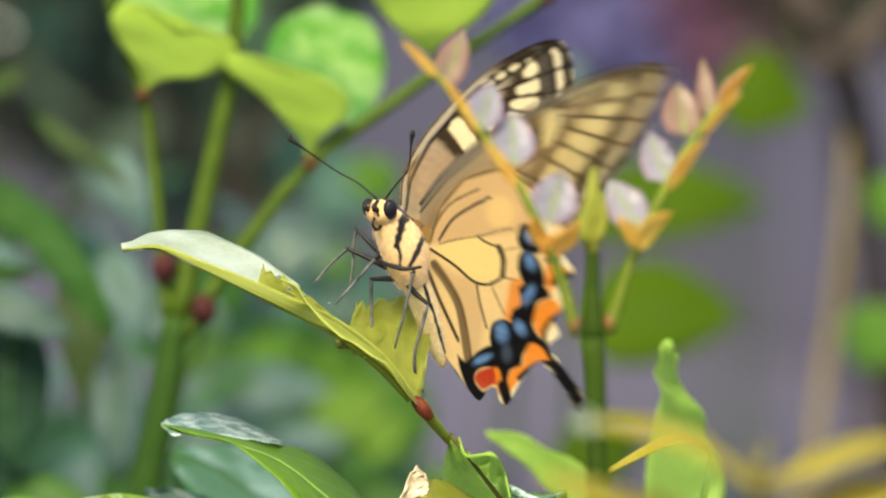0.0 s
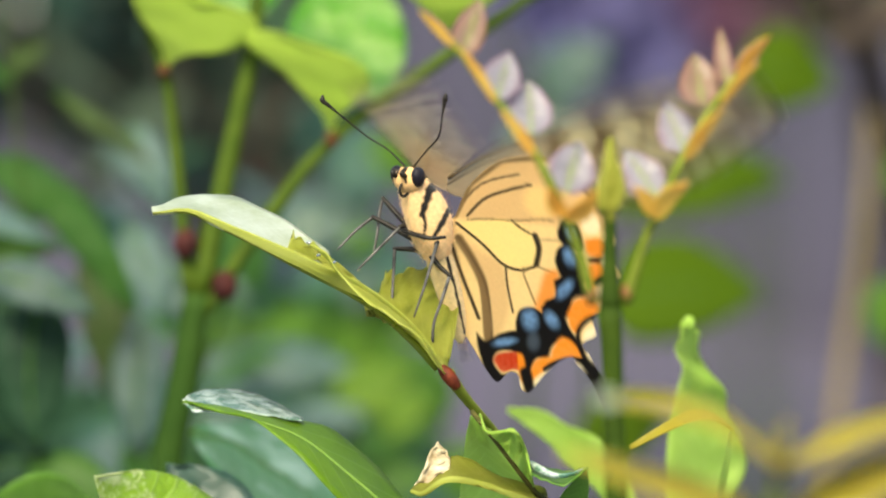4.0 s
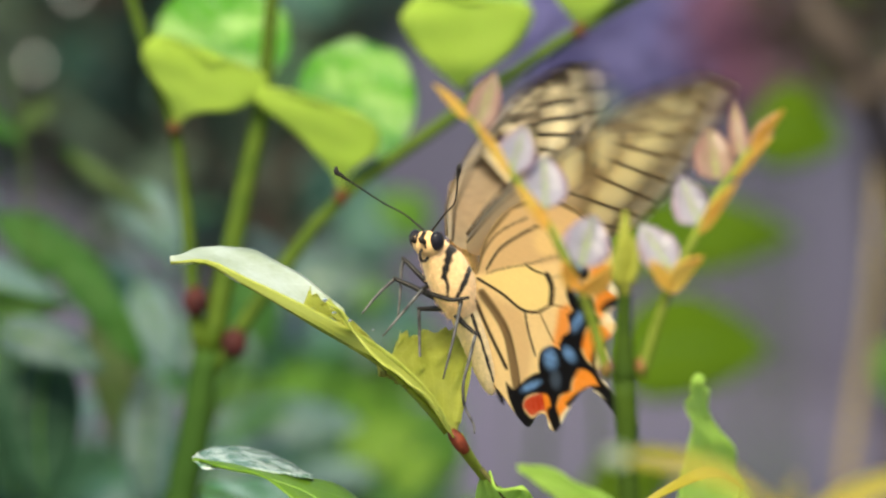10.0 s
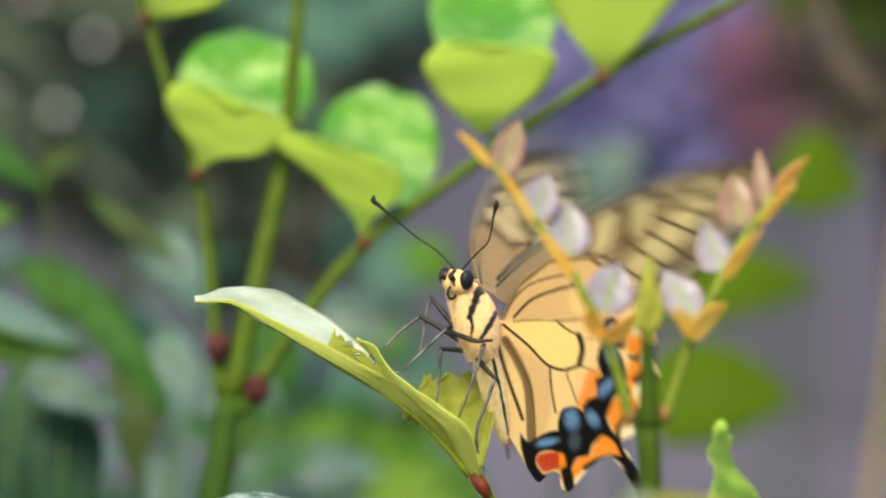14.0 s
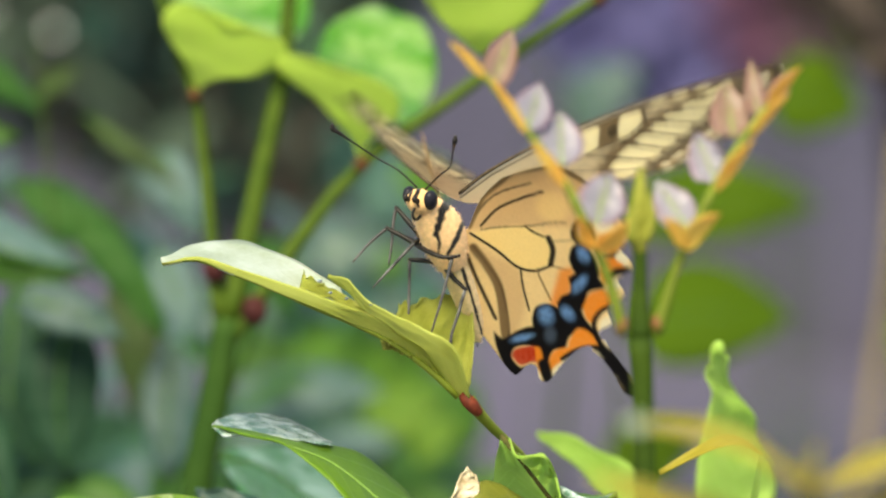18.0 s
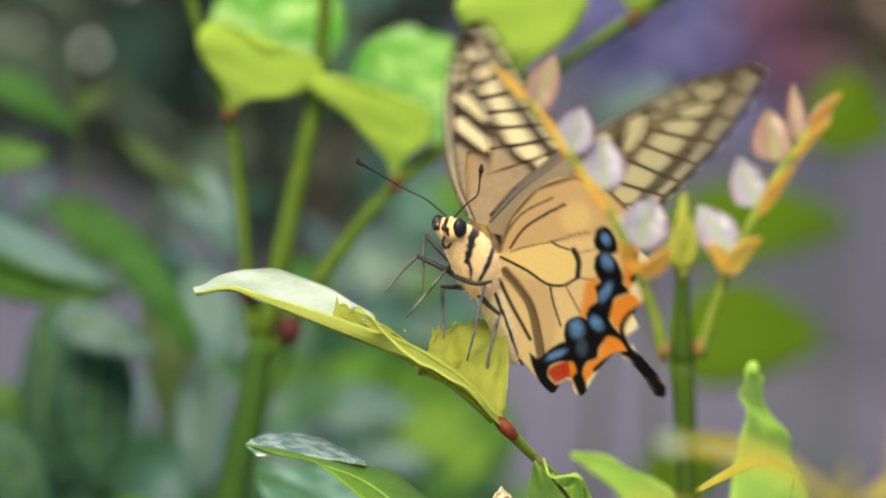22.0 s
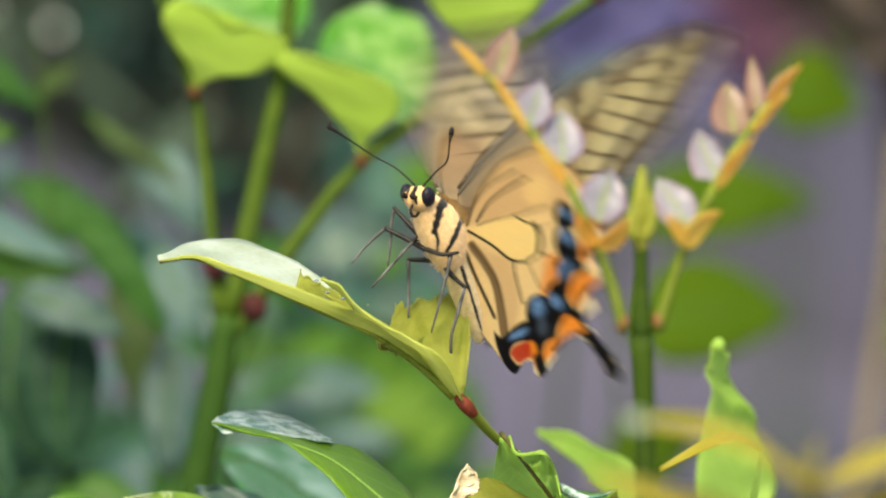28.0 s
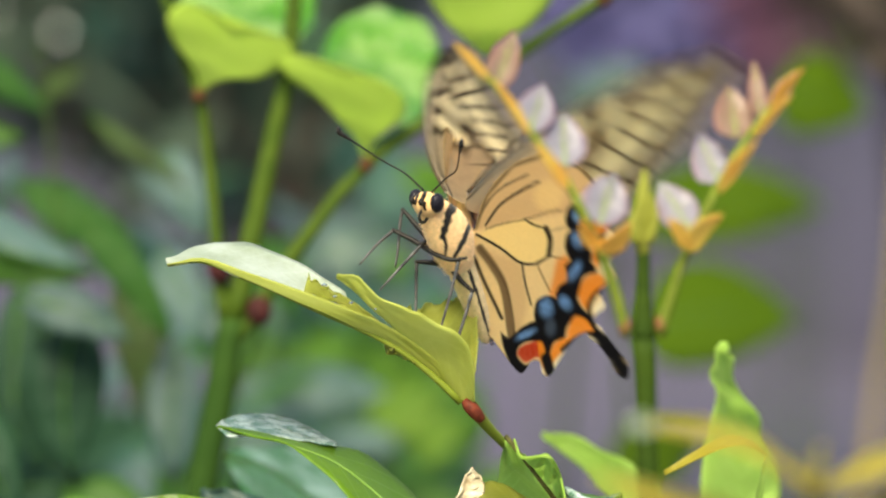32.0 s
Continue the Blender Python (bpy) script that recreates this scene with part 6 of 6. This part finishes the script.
def flap_rows(side, hold):
    """Step by step: about ten beats a second, through the angles in column side of BEAT."""
    mid, amp = 29.0, 37.0
    total = []
    for i, row in enumerate(BEAT):
        phase = math.acos(max(-1, min(1, (row[side] - mid) / amp)))
        if i:
            want = total[-1] + 2 * math.pi * 10 * (row[0] - BEAT[i - 1][0])
            phase = min((c * phase + 2 * math.pi * k for c in (1, -1) for k in range(0, 400)), key=lambda p: abs(p - want))
        total.append(phase)
    out, k = [], 0
    for f in range(0, 32 * FPS + 1):
        t = f / FPS
        while k < len(BEAT) - 2 and t > BEAT[k + 1][0] + 1e-6:
            k += 1
        a, b = BEAT[k], BEAT[k + 1]
        s = (t - a[0]) / (b[0] - a[0])
        ang = mid + amp * math.cos(total[k] + (total[k + 1] - total[k]) * s)
        for row in (a, b):
            gap = t - row[0]
            if abs(gap) < 0.04:
                pace = max(0.5, min(1.8 * row[7], row[side] + 14, 96 - row[side]))
                ang = row[side] + pace * gap * FPS * (1 if row[0] % 1 < 0.25 else -1)
        out.append((t, ang, a[hold] + (b[hold] - a[hold]) * s if hold else 0))
    return out


def motions():
    def shift(dx, dy):
        return RIGHT * (dx * K) - UP * (dy * K)

    base = spot(*JOINT)
    walk(HOST_OB, [(t, Matrix.Translation(base + shift(x, y)) @ Matrix.Rotation(radians(a), 4, FWD)) for t, x, y, a in LEAF_SWAY])
    # the loose half opens and shuts
    fold = (spot(676, 458) - base).normalized()
    rows = []
    for t, gap in ((0, 0), (13.2, 0), (13.8, .5), (15, .2), (17.5, .5), (18, .6), (19, .4), (19.6, .5), (20, .9), (21.1, 1), (21.5, 0), (23.2, 0), (23.7, 1), (24.3, 1), (25, .8), (26.2, 1), (26.5, .2), (28, .3), (28.6, 1), (32, 1)):
        rows.append((t, Matrix.Rotation(radians(1.0 * (1 - gap)), 4, FWD) @ Matrix.Rotation(radians(-42 * (1 - gap)), 4, fold)))
    walk(LOOSE[0], rows)
    base_s = spot(*SPRIG)
    walk(SPRIG_OB, [(t, Matrix.Translation(base_s + shift(x, y) * (1 + SPRIG[2] / REACH))) for t, x, y in SPRIG_SWAY])
    rows = []
    head = Matrix.Translation(-EYE_AT)
    for t, x, y in INSECT_SWAY:
        k = max(i for i, r in enumerate(LEAN) if r[0] <= t)
        a, b = LEAN[k], LEAN[min(k + 1, len(LEAN) - 1)]
        s = (t - a[0]) / max(b[0] - a[0], 1e-6)
        tilt, roll = a[1] + (b[1] - a[1]) * s, a[2] + (b[2] - a[2]) * s
        turn = Matrix.Rotation(radians(-roll), 4, FWD) @ Matrix.Rotation(radians(-tilt), 4, RIGHT)
        rows.append((t, Matrix.Translation(spot(850, 345) + shift(x, y)) @ turn @ TURN @ head))
    walk(BUTTERFLY_OB, rows)
    for name, (w, b, s) in WINGS.items():
        hind = "hind" in name
        out = []
        for t, a, hold in flap_rows((5 if s > 0 else 6) if hind else (1 if s > 0 else 3), 0 if hind else 2 if s > 0 else 4):
            if hind:
                # hindwings lie on the outer side of the forewings; the far one is turned out of the camera's view
                a = a * 0.85 + 4 + max(0, 6 - 0.5 * a) if s > 0 else a * 0.6 + 12
                twist = Matrix() if s > 0 else Matrix.Rotation(radians(-10), 4, "Z")
            else:
                # the left forewing pitches as it opens; both pitches are fitted to the camera's view
                pitch = min(max(0.75 * a, 0), 30) if s > 0 else -44
                twist = Matrix.Rotation(radians(s * hold), 4, "Z") @ Matrix.Rotation(radians(pitch), 4, "Y")
            out.append((t, Matrix.Translation(b) @ Matrix.Rotation(radians(90 - s * a), 4, "X") @ twist))
        walk(w, out)


motions()
